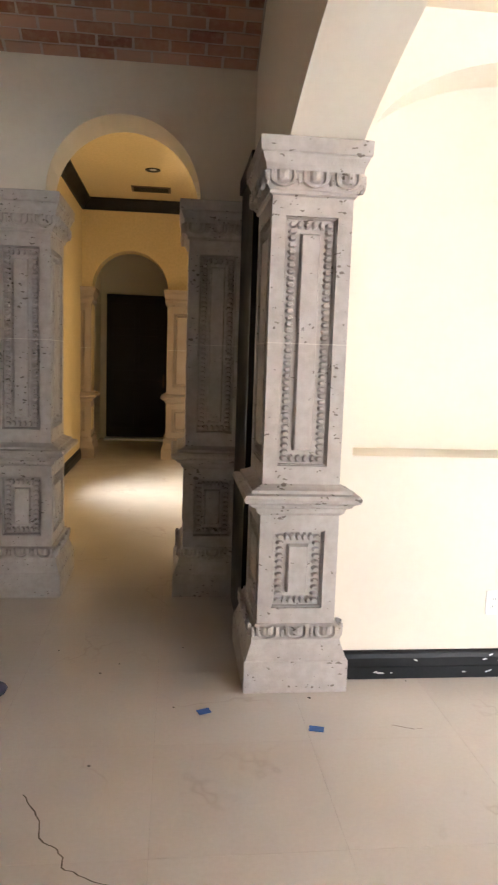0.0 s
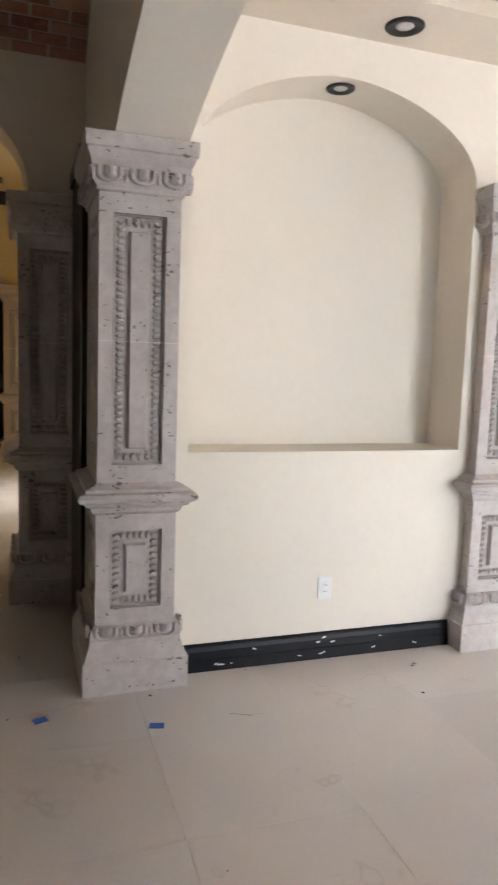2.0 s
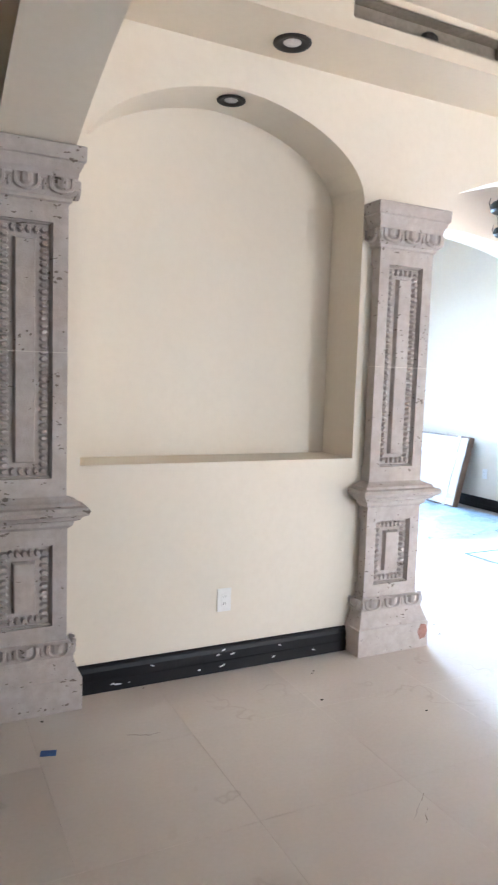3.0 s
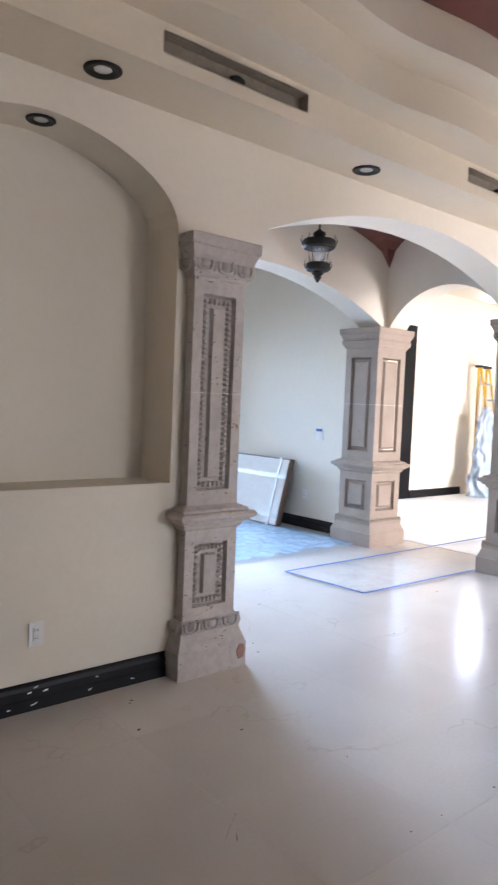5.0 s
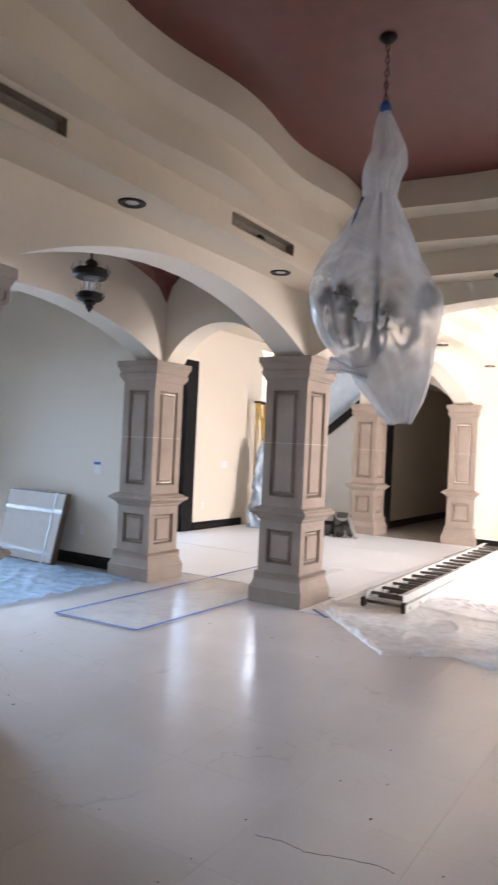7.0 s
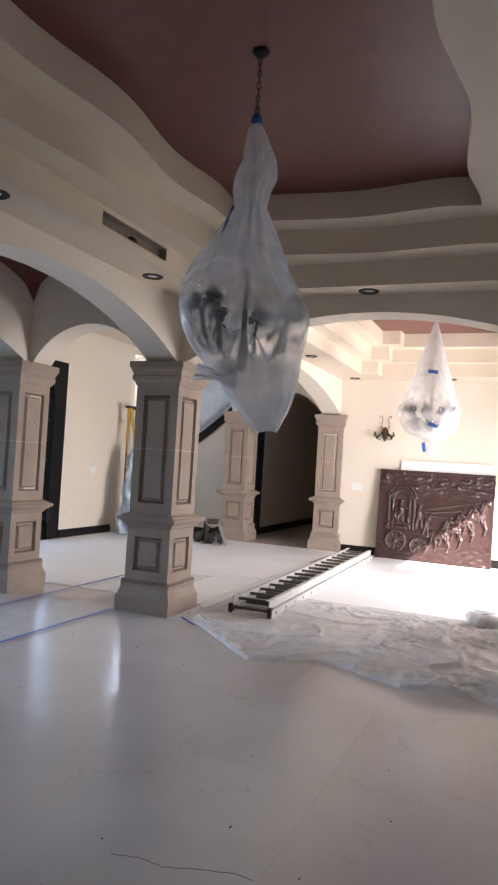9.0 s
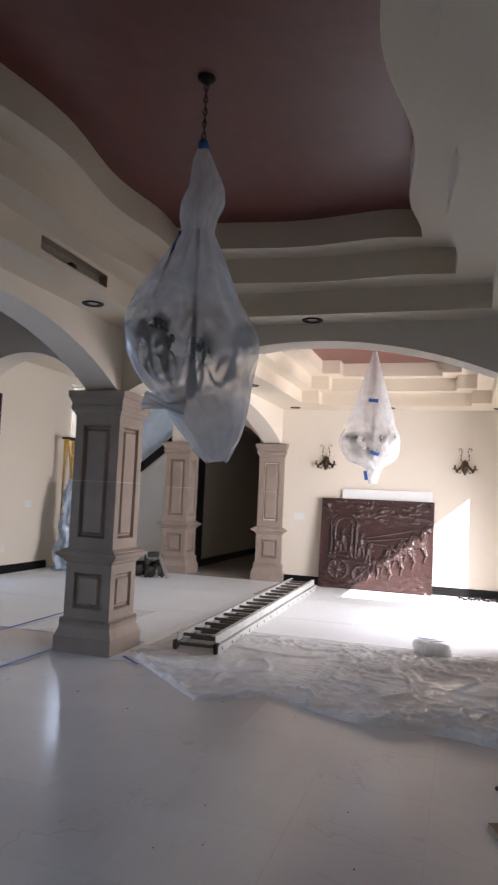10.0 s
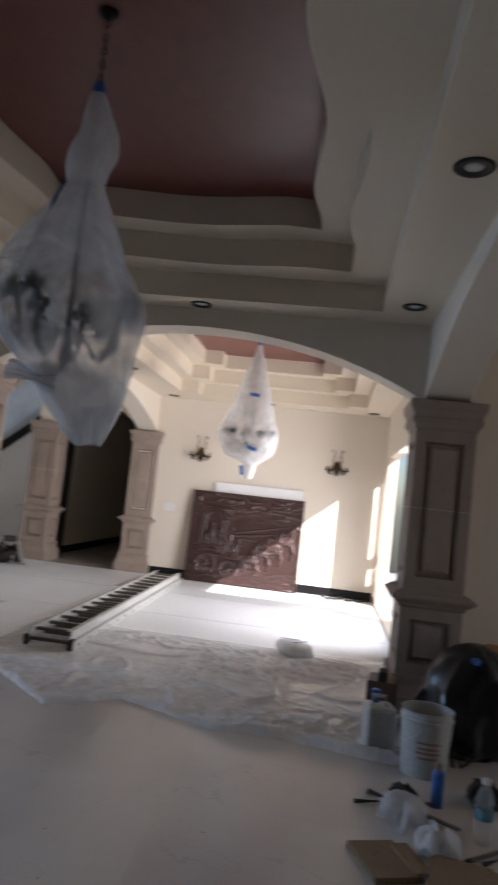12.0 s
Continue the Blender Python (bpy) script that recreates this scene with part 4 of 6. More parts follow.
# ---- wrapped chandeliers ----
def wrapped(name, m, label, prof, crease, seed, arms_z, arm_r, arm_angles, chain_top, slant, n=150):
    """A chandelier in a plastic bag: profile rows of (z, edge on one side, edge on the other), with sharp creases."""
    t = thing(name, m, label, "chandelier", "wrapped chandeliers")
    rg = random.Random(seed)
    rows = []
    for pa, pb in zip(prof, prof[1:]):
        rows += [[u + (v - u) * q / 7 for u, v in zip(pa, pb)] for q in range(7)]
    rows.append(list(prof[-1]))
    for _ in range(3):
        rows = [rows[0]] + [[(a[k] + 2 * b[k] + c[k]) / 4 for k in range(3)] for a, b, c in zip(rows, rows[1:], rows[2:])] + [rows[-1]]
    zt, zb = prof[0][0], prof[-1][0]
    lines = []
    for _ in range(30):
        zc = rg.uniform(zb, zt)
        lines.append((rg.uniform(0, math.tau), zc, rg.uniform(0.08, 0.45), rg.uniform(-3.0, 3.0), rg.uniform(0.02, 0.07), rg.choice((1, 1, -1)) * rg.uniform(0.3, 1.0)))
    rings = []
    for z, l, r in rows:
        lean = 0.06 * min(1, (zt - z) / 0.9)
        c, h = (l + r) / 2 + lean * slant, (r - l) / 2
        ring = []
        for k in range(n):
            a = math.tau * k / n
            ca, sa = math.cos(a), math.sin(a)
            w = 0.0
            for a0, zc, zl, drift, wide, gain in lines:
                fz = 1 - abs(z - zc) / zl
                if fz > 0:
                    d = abs((a - a0 - drift * (z - zc) + math.pi) % math.tau - math.pi) / wide
                    if d < 4:
                        w += gain * min(1, 2 * fz) * math.exp(-d)
            w = crease * w
            w += 0.7 * crease * noise.noise(Vector((ca * 2.0, sa * 2.0, z * 4 + seed))) + 0.5 * crease * abs(noise.noise(Vector((ca * 5, sa * 5, z * 11 + seed))))
            side = c + h * (1 + w) * ca
            ring.append((side, 0.85 * h * (1 + w) * sa, z + (0.10 * (side - r) if z < zb + 0.08 else 0) + 0.012 * noise.noise(Vector((ca * 4, sa * 4, seed + 3)))))
        rings.append(ring)
    b = bmesh.new()
    loft(b, rings, caps=False)
    part("bag", b, BAG, t, "milky wrinkled plastic bag", smooth=True)
    b = bmesh.new()
    lathe(b, [(0.026, zt - 0.03), (0.03, zt), (0.02, zt + 0.025)], 12)
    part("tie", b, TAPE, t, "blue tape tie")
    b = bmesh.new()
    for k in range(int((chain_top - zt) / 0.032)):
        z = zt + k * 0.032
        pts = [(0.010 * math.sin(q) * (k % 2), 0.010 * math.sin(q) * (1 - k % 2), z + 0.02 * (1 - math.cos(q)) - 0.004) for q in [math.tau * j / 8 for j in range(9)]]
        tube(b, pts, 0.005, 5)
    part("chain", b, WOOD, t, kind="stuff")
    b = bmesh.new()
    lathe(b, [(0.044, chain_top), (0.046, chain_top - 0.012), (0.032, chain_top - 0.025), (0.012, chain_top - 0.04)], 20)
    part("canopy", b, IRON, t, smooth=True)
    b = bmesh.new()
    lathe(b, [(0.004, zt - 0.1), (0.009, zt - 0.3), (0.006, zt - 0.5), (0.014, arms_z + 0.12), (0.014, arms_z), (0.03, arms_z - 0.12), (0.01, arms_z - 0.2)], 12)
    part("stem", b, IRON, t, smooth=True)
    cx = min(prof, key=lambda p: abs(p[0] - arms_z))
    cx = (cx[1] + cx[2]) / 2 + 0.06 * slant
    for deg in arm_angles:
        a = radians(deg)
        ca, sa = math.cos(a), 0.85 * math.sin(a)
        b = bmesh.new()
        pts = []
        for q in range(15):
            f = q / 14
            rr = 0.05 + (arm_r * (1 + 0.06 * max(0, ca)) - 0.05) * f
            pts.append((cx * f + rr * ca, rr * sa, arms_z - 0.17 * math.sin(math.pi * min(1, f * 1.12)) * (0.4 + f) + 0.12 * f * f))
        tube(b, pts[::-1], 0.014, 6, 0.25)
        curl = [(pts[9][0] + 0.05 * math.sin(q) * ca, pts[9][1] + 0.05 * math.sin(q) * sa, pts[9][2] + 0.05 * (1 - math.cos(q))) for q in [0.6 * j for j in range(9)]]
        tube(b, curl, 0.009, 5)
        ex, ey, ez = pts[-1]
        lathe(b, [(0.02, -0.02), (0.036, 0), (0.042, 0.014), (0.02, 0.022), (0.018, 0.055), (0.022, 0.06)], 10, (ex, ey, ez))
        for j in range(6):
            q = math.tau * j / 6
            blob(b, (ex + 0.036 * math.cos(q), ey + 0.036 * math.sin(q), ez + 0.015 * (-1) ** j), (0.02, 0.02, 0.03), 6, 4)
        part("arm", b, IRON, t, "curled dark iron arm")
    return t


bag1 = wrapped("chandelier", pose(3.3, 1.28, 0, 0, 0, -67.7), "iron chandelier wrapped in milky plastic hanging from a chain",
               [(3.24, -0.018, 0.018), (3.155, -0.055, 0.053), (3.02, -0.075, 0.105), (2.94, -0.115, 0.104), (2.87, -0.125, 0.066), (2.79, -0.115, 0.045), (2.73, -0.15, 0.07), (2.595, -0.245, 0.12), (2.46, -0.345, 0.162), (2.355, -0.39, 0.22), (2.275, -0.395, 0.265), (2.17, -0.38, 0.262), (2.06, -0.325, 0.242), (1.955, -0.225, 0.23), (1.90, -0.17, 0.225), (1.82, -0.125, 0.21), (1.745, -0.06, 0.18), (1.69, -0.005, 0.157), (1.655, 0.03, 0.14)],
               0.05, 3, 2.15, 0.245, (184, 230, 334, 20, 75, 128), 3.6, 1.0)
b = bmesh.new()
tube(b, [(-0.09, -0.05, 2.77), (-0.118, -0.085, 2.68), (-0.148, -0.12, 2.56)], 0.007, 6)
part("tape_strip", b, TAPE, bag1, "blue tape strip")
b = bmesh.new()
tube(b, [(-0.148, -0.12, 2.56), (-0.172, -0.145, 2.47), (-0.19, -0.16, 2.41)], 0.004, 6)
part("cord", b, GRIT, bag1, "thin dark cord")
b = bmesh.new()
loft(b, [[(-0.12 - o + 0.01 * math.cos(q), -0.10 + 0.05 * s * math.sin(q) * (1 + 0.35 * math.sin(7 * q)), 1.905 + dz + 0.035 * s * math.cos(q) * (1 + 0.4 * math.sin(5 * q))) for q in [math.tau * j / 40 for j in range(40)]] for o, dz, s in ((-0.10, 0.0, 1.6), (-0.05, 0.0, 0.9), (-0.02, 0.0, 0.4), (0.0, 0.0, 0.35), (0.03, 0.01, 0.6), (0.07, 0.02, 0.85), (0.10, 0.02, 1.0))], caps=False)
part("knot", b, BAG, bag1, "gathered knot of the bag", smooth=True)
bag2 = wrapped("chandelier", pose(9.1, 1.14, 0, 0, 0, -83), "second chandelier wrapped in clear plastic with blue tape",
               [(3.44, -0.018, 0.018), (3.3, -0.055, 0.05), (3.1, -0.12, 0.10), (2.9, -0.20, 0.15), (2.65, -0.27, 0.22), (2.45, -0.36, 0.27), (2.27, -0.44, 0.33), (2.17, -0.44, 0.335), (2.06, -0.38, 0.31), (1.98, -0.32, 0.24), (1.93, -0.16, 0.15), (1.88, -0.07, 0.09), (1.80, -0.09, 0.085), (1.70, -0.04, 0.05)],
               0.055, 9, 2.16, 0.27, (180, 222, 264, 318, 10, 60, 100, 140), 3.62, 0.3)
for z, x, y, a in ((2.74, 0.0, -0.215, 4), (2.07, 0.03, -0.30, 18), (1.80, -0.07, -0.06, 80)):
    b = bmesh.new()
    box(b, -0.06, 0.06, -0.012, -0.008, -0.022, 0.022)
    strip = part("tape_strip", b, TAPE, bag2, "blue tape strip")
    strip.matrix_basis = pose(x, y, z, 0, a)


# ---- lantern ----
t = thing("lantern", pose(4.09, 4.15, 0), "black wrought iron lantern hanging on a rod", "lantern")
b = bmesh.new()
tube(b, [(0, 0, 3.46), (0, 0, 2.96)], 0.01, 8)
part("rod", b, IRON, t)
b = bmesh.new()
lathe(b, [(0.105, 2.835), (0.125, 2.83), (0.14, 2.845), (0.142, 2.89), (0.13, 2.905), (0.06, 2.912), (0.04, 2.93), (0.055, 2.95), (0.05, 2.965), (0.015, 2.99)], 24)
part("crown", b, IRON, t)
b = bmesh.new()
lathe(b, [(0.03, 2.64), (0.095, 2.648), (0.105, 2.66), (0.105, 2.70), (0.09, 2.712), (0.03, 2.716)], 24)
part("lower_ring", b, IRON, t)
for k in range(8):
    a = math.tau * (k + 0.25) / 8
    ca, sa = math.cos(a), math.sin(a)
    if k % 2 == 0:
        b = bmesh.new()
        tube(b, [(0.085 * ca, 0.085 * sa, 2.70), (0.092 * ca, 0.092 * sa, 2.77), (0.11 * ca, 0.11 * sa, 2.84)], 0.004, 6)
        part("bar", b, IRON, t)
    for rr, zz, h in ((0.142, 2.875, 0.06), (0.105, 2.675, 0.055)):
        b = bmesh.new()
        tube(b, [(rr * ca, rr * sa, zz - 0.01), ((rr + 0.014) * ca, (rr + 0.014) * sa, zz + 0.35 * h), ((rr + 0.006) * ca, (rr + 0.006) * sa, zz + h)], 0.007, 5, 0.4)
        part("scroll", b, IRON, t)
b = bmesh.new()
lathe(b, [(0.04, 2.645), (0.055, 2.625), (0.028, 2.605), (0.036, 2.59), (0.022, 2.575), (0.006, 2.55)], 12)
part("finial", b, IRON, t)
b = bmesh.new()
lathe(b, [(0.045, 2.715), (0.048, 2.72), (0.06, 2.83)], 16, caps=False)
part("glass_chimney", b, CLEAR, t, "clear glass chimney", smooth=True)
b = bmesh.new()
lathe(b, [(0.02, 2.715), (0.02, 2.78), (0.012, 2.80)], 10)
part("candle", b, WHITE, t)


# ---- wall sconces ----
def sconce(m):
    t = thing("wall_sconce", m, "aged bronze two-arm wall sconce with tall scrolls", "wall lamp", "bronze sconces")
    b = bmesh.new()
    lathe(b, [(0.008, -0.17), (0.03, -0.13), (0.05, -0.08), (0.06, -0.02), (0.05, 0.03), (0.03, 0.06), (0.008, 0.08)], 12, (0, -0.03, 0))
    blob(b, (0, -0.08, -0.03), (0.04, 0.03, 0.05), 8, 6)
    part("back_plate", b, BRONZE, t, smooth=True)
    for s in (-1, 1):
        b = bmesh.new()
        tube(b, [(s * 0.03, -0.05, -0.08), (s * 0.08, -0.09, -0.14), (s * 0.13, -0.11, -0.13), (s * 0.155, -0.11, -0.08)], 0.011, 8)
        lathe(b, [(0.03, -0.08), (0.042, -0.065), (0.016, -0.06), (0.016, -0.01)], 10, (s * 0.155, -0.11, 0))
        part("arm", b, BRONZE, t)
        b = bmesh.new()
        tube(b, [(s * 0.03, -0.04, 0.02), (s * 0.065, -0.05, 0.08), (s * 0.06, -0.05, 0.15), (s * 0.045, -0.05, 0.21), (s * 0.06, -0.05, 0.26), (s * 0.09, -0.05, 0.268), (s * 0.102, -0.05, 0.24), (s * 0.09, -0.05, 0.222)], 0.011, 8, 0.7)
        part("scroll", b, BRONZE, t)
        b = bmesh.new()
        for j in range(3):
            blob(b, (s * (0.05 + 0.035 * j), -0.08, -0.03 - 0.035 * j), (0.024, 0.015, 0.032), 6, 5)
        part("leaf", b, BRONZE, t)
    return t


sconce(pose(11.949, 2.285, 2.13, 0, 0, -90))
sconce(pose(11.949, 0.0, 2.12, 0, 0, -90))


# ---- carved panel ----
def seg(u, v, a, b, r, h):
    """Height of a rounded bar from a to b at (u, v)."""
    (ax, ay), (bx, by) = a, b
    dx, dy = bx - ax, by - ay
    q = max(0, min(1, ((u - ax) * dx + (v - ay) * dy) / (dx * dx + dy * dy + 1e-9)))
    d = math.hypot(u - ax - q * dx, v - ay - q * dy) / r
    return h * math.sqrt(1 - d * d) if d < 1 else 0


def oval(u, v, c, r, h, tilt=0.0):
    x, y = u - c[0], v - c[1]
    x, y = x * math.cos(tilt) + y * math.sin(tilt), y * math.cos(tilt) - x * math.sin(tilt)
    d = (x / r[0]) ** 2 + (y / r[1]) ** 2
    return h * math.sqrt(1 - d) if d < 1 else 0


def ring(u, v, c, r, w, h):
    d = abs(math.hypot(u - c[0], v - c[1]) - r) / w
    return h * math.sqrt(1 - d * d) if d < 1 else 0


def figure(u, v, x, y, s):
    """A small upright draped shape."""
    return max(oval(u, v, (x, y), (0.032 * s, 0.085 * s), 0.04), oval(u, v, (x + 0.004, y + 0.1 * s), (0.02 * s, 0.024 * s), 0.045), seg(u, v, (x, y + 0.04 * s), (x + 0.08 * s, y + 0.02 * s), 0.012 * s, 0.035), seg(u, v, (x - 0.02 * s, y - 0.06 * s), (x - 0.03 * s, y - 0.15 * s), 0.018 * s, 0.03), seg(u, v, (x + 0.02 * s, y - 0.06 * s), (x + 0.035 * s, y - 0.15 * s), 0.018 * s, 0.03))


def carving(u, v):
    """Relief height: a coach with two wheels, four horses, trees and clouds (u to 1.24, v to 1)."""
    h = 0.0
    for c, r in (((0.21, 0.20), 0.105), ((0.47, 0.16), 0.092)):
        h = max(h, ring(u, v, c, r, 0.014, 0.04), ring(u, v, c, r * 0.78, 0.008, 0.02), oval(u, v, c, (0.026, 0.026), 0.045))
        for k in range(5):
            a = math.pi * k / 5 + 0.2
            h = max(h, seg(u, v, (c[0] - r * math.cos(a), c[1] - r * math.sin(a)), (c[0] + r * math.cos(a), c[1] + r * math.sin(a)), 0.009, 0.026))
    for a, b_, r in (((0.1, 0.33), (0.56, 0.28), 0.014), ((0.12, 0.33), (0.12, 0.7), 0.01), ((0.17, 0.33), (0.16, 0.7), 0.008), ((0.4, 0.34), (0.4, 0.7), 0.01), ((0.35, 0.36), (0.35, 0.68), 0.008), ((0.08, 0.4), (0.4, 0.4), 0.014), ((0.08, 0.36), (0.3, 0.36), 0.018), ((0.52, 0.33), (0.58, 0.52), 0.012)):
        h = max(h, seg(u, v, a, b_, r, 0.034))
    if v > 0.68:
        h = max(h, *[ring(u, v, (0.26, 0.69), r, 0.011, 0.036) for r in (0.15, 0.12, 0.095)])
    for x, y, s in ((0.25, 0.55, 1.0), (0.46, 0.52, 1.0), (0.34, 0.45, 0.7), (0.19, 0.5, 0.7), (0.54, 0.42, 0.8)):
        h = max(h, figure(u, v, x, y, s))
    for k in range(4):
        x, y = 0.70 + 0.125 * k, 0.31 + 0.075 * k
        h = max(h, oval(u, v, (x, y), (0.095, 0.055), 0.05, 0.2), oval(u, v, (x + 0.07, y + 0.085), (0.028, 0.085), 0.055, -0.25), oval(u, v, (x + 0.105, y + 0.16), (0.05, 0.022), 0.055, -0.7), oval(u, v, (x + 0.05, y + 0.12), (0.016, 0.07), 0.06, -0.3), oval(u, v, (x - 0.085, y + 0.01), (0.04, 0.04), 0.045))
        for dx, q in ((-0.085, -0.03), (-0.06, 0.02), (0.05, 0.05), (0.075, 0.02)):
            h = max(h, seg(u, v, (x + dx, y - 0.03), (x + dx + q, y - 0.12), 0.013, 0.034), seg(u, v, (x + dx + q, y - 0.12), (x + dx + q - 0.02, y - 0.19), 0.009, 0.028))
    for a, b_ in (((0.5, 0.57), (1.1, 0.70)), ((0.5, 0.54), (0.98, 0.6)), ((0.5, 0.52), (0.86, 0.5)), ((0.56, 0.28), (1.05, 0.42))):
        h = max(h, seg(u, v, a, b_, 0.007, 0.022))
    if v > 0.70:
        n = noise.noise(Vector((u * 11, v * 26 + u * 3, 2.0))) + 0.5 * noise.noise(Vector((u * 26, v * 50, 5.0)))
        h = max(h, 0.042 * max(0, n + 0.1) * min(1, (v - 0.70) * 9))
    if v < 0.18:
        h = max(h, 0.014 + 0.02 * noise.noise(Vector((u * 10, v * 34, 0))))
    h += h * 0.25 * noise.noise(Vector((u * 45, v * 45, 3)))
    return h + 0.003 * noise.noise(Vector((u * 28, v * 28, 7))) + 0.001 * noise.noise(Vector((u * 70, v * 70, 1)))


t = thing("carved_panel", look((11.76, 1.385, 0.02), (11.76, 1.385, -1)) @ Matrix(), "dark carved wooden relief of a horse-drawn coach leaning on the wall", "carved panel")
t.matrix_world = pose(11.72, 1.385, 0.006, 0, 5.5, 0)
b = bmesh.new()
box(b, 0.0, 0.05, -0.925, 0.925, 0, 1.49, 0.004)
part("board", b, CARVED, t)
b = bmesh.new()
gu, gv = 210, 170
g = [[b.verts.new((-0.004 - 1.1 * carving(1.24 * i / gu, j / gv), 0.915 - 1.83 * i / gu, 0.01 + 1.47 * j / gv)) for j in range(gv + 1)] for i in range(gu + 1)]
for i in range(gu):
    for j in range(gv):
        b.faces.new((g[i][j], g[i + 1][j], g[i + 1][j + 1], g[i][j + 1]))
part("relief", b, CARVED, t, "carved coach, horses and clouds", smooth=True)
b = bmesh.new()
for y0, y1, z0, z1 in ((-0.925, 0.925, 1.455, 1.49), (-0.925, -0.89, 0, 1.455), (0.89, 0.925, 0, 1.455), (-0.89, 0.89, 0, 0.03)):
    box(b, -0.012, 0.0, y0, y1, z0, z1)
part("rim", b, CARVED, t)
b = bmesh.new()
box(b, 11.905, 11.93, 0.5, 1.98, 0.135, 1.785, 0.002)
solid("foam_board", b, BOARD, "white foam board behind the carved panel", "board").matrix_world = pose(0, 0, -0.13)


# ---- ladder on the floor ----
t = thing("ladder", pose(6.3, 2.345, 0.012, 0, 0, 1.2), "long extension ladder lying flat on the floor paper", "ladder")
for y in (-0.215, 0.215):
    for z0, off in ((0.0, 0.0), (0.085, 0.03)):
        b = bmesh.new()
        s = -1 if y < 0 else 1
        yy = y - s * off
        box(b, 0.0, 4.85, yy - 0.006, yy + 0.006, z0, z0 + 0.08, 0.002)
        lo, hi = sorted((yy, yy - s * 0.035))
        box(b, 0.0, 4.85, lo, hi, z0, z0 + 0.006)
        box(b, 0.0, 4.85, lo, hi, z0 + 0.074, z0 + 0.08)
        part("rail", b, RAIL, t)
for k in range(16):
    for z, off in ((0.04, 0.0), (0.125, 0.03)):
        b = bmesh.new()
        x = 0.12 + k * 0.305 + off
        box(b, x - 0.017, x + 0.017, -0.21 + off, 0.21 - off, z - 0.014, z + 0.014, 0.004)
        part("rung", b, RUNG, t)
    b = bmesh.new()
    lathe(b, [(0.016, 0), (0.016, 0.004), (0.008, 0.006)], 8)
    plug = part("rung_end", b, RUNG, t)
    plug.matrix_basis = pose(0.12 + k * 0.305, -0.221, 0.04, 90)
for y in (-0.2, 0.2):
    b = bmesh.new()
    box(b, -0.03, 0.04, y - 0.02, y + 0.02, -0.01, 0.1, 0.006)
    part("foot", b, GRIT, t, "black rubber foot")


# ---- coverings on the floor ----
def crumple(x, y, s=1.0):
    n = noise.noise(Vector((x * 3 * s, y * 3 * s, 1.0))) + 0.6 * noise.noise(Vector((x * 8 * s, y * 7 * s, 4.0))) + 0.45 * abs(noise.noise(Vector((x * 15 * s, y * 14 * s, 9.0))))
    ridge = max(0, 1 - 7 * abs(noise.noise(Vector((x * 2.2 * s + 3, y * 2.2 * s, 12.0)))))
    fold = max(0, 1 - 6 * abs(noise.noise(Vector((x * 5 * s, y * 4 * s + 2, 20.0)))))
    return 0.3 * n + 0.7 * ridge + 0.4 * fold


def sheet(name, x0, x1, y0, y1, z, amp, mat, label, edge=None, n=90, m=90, wob=0.05, s=1.0):
    b = bmesh.new()
    rows = []
    for i in range(n + 1):
        row = []
        for j in range(m + 1):
            y = y0 + (y1 - y0) * j / m
            xa = edge(y) if edge else x0
            x = xa + (x1 - xa) * i / n
            k = min(1, 4 * (1 - abs(2 * i / n - 1)) + 0.3)
            x += wob * noise.noise(Vector((x * 1.5, y * 2.5, 3))) * (1 if i in (0, n) else 0.4)
            row.append(b.verts.new((x, y + wob * noise.noise(Vector((x * 2, y * 1.2, 8))), z + amp * max(0, 0.35 + crumple(x, y, s)) * k)))
        rows.append(row)
    for i in range(n):
        for j in range(m):
            b.faces.new((rows[i][j], rows[i + 1][j], rows[i + 1][j + 1], rows[i][j + 1]))
    return solid(name, b, mat, label, "floor covering", smooth=True)


def creased(x, y, amp, edge_dist):
    """Height of loose film: broad billows, long sharp ridges, a net of small creases and a rolled hem."""
    p = Vector((x, y, 0))
    warp = Vector((0.12 * noise.noise(p * 3.1), 0.12 * noise.noise(p * 3.1 + Vector((7, 3, 1))), 0))
    p = p + warp
    billow = 0.5 + 0.8 * noise.noise(Vector((p.x * 1.7, p.y * 1.9, 2.0)))
    long_ridge = max(0, 1 - 11 * abs(noise.noise(Vector((p.x * 1.5 + p.y * 0.6, p.y * 1.3 - p.x * 0.5, 12.0))))) ** 1.5
    d1 = noise.voronoi(Vector((p.x * 5.2, p.y * 4.2, 1.0)))[0]
    d2 = noise.voronoi(Vector((p.x * 11 + 3, p.y * 10, 5.0)))[0]
    where = max(0.12, min(1, 0.5 + 1.6 * noise.noise(Vector((x * 0.9 + 4, y * 0.9, 6.0))) + 0.25 * (1.0 - y)))
    net = where * (0.55 * max(0, 1 - 3.6 * (d1[1] - d1[0])) + 0.30 * max(0, 1 - 3.2 * (d2[1] - d2[0])) + 0.25 * d1[0])
    hem = 0.9 * math.exp(-((edge_dist - 0.05) / 0.035) ** 2) * (0.6 + 0.8 * noise.noise(Vector((x * 5, y * 5, 9))))
    return amp * max(0.0, 0.25 * billow + 0.6 * long_ridge + net + hem)


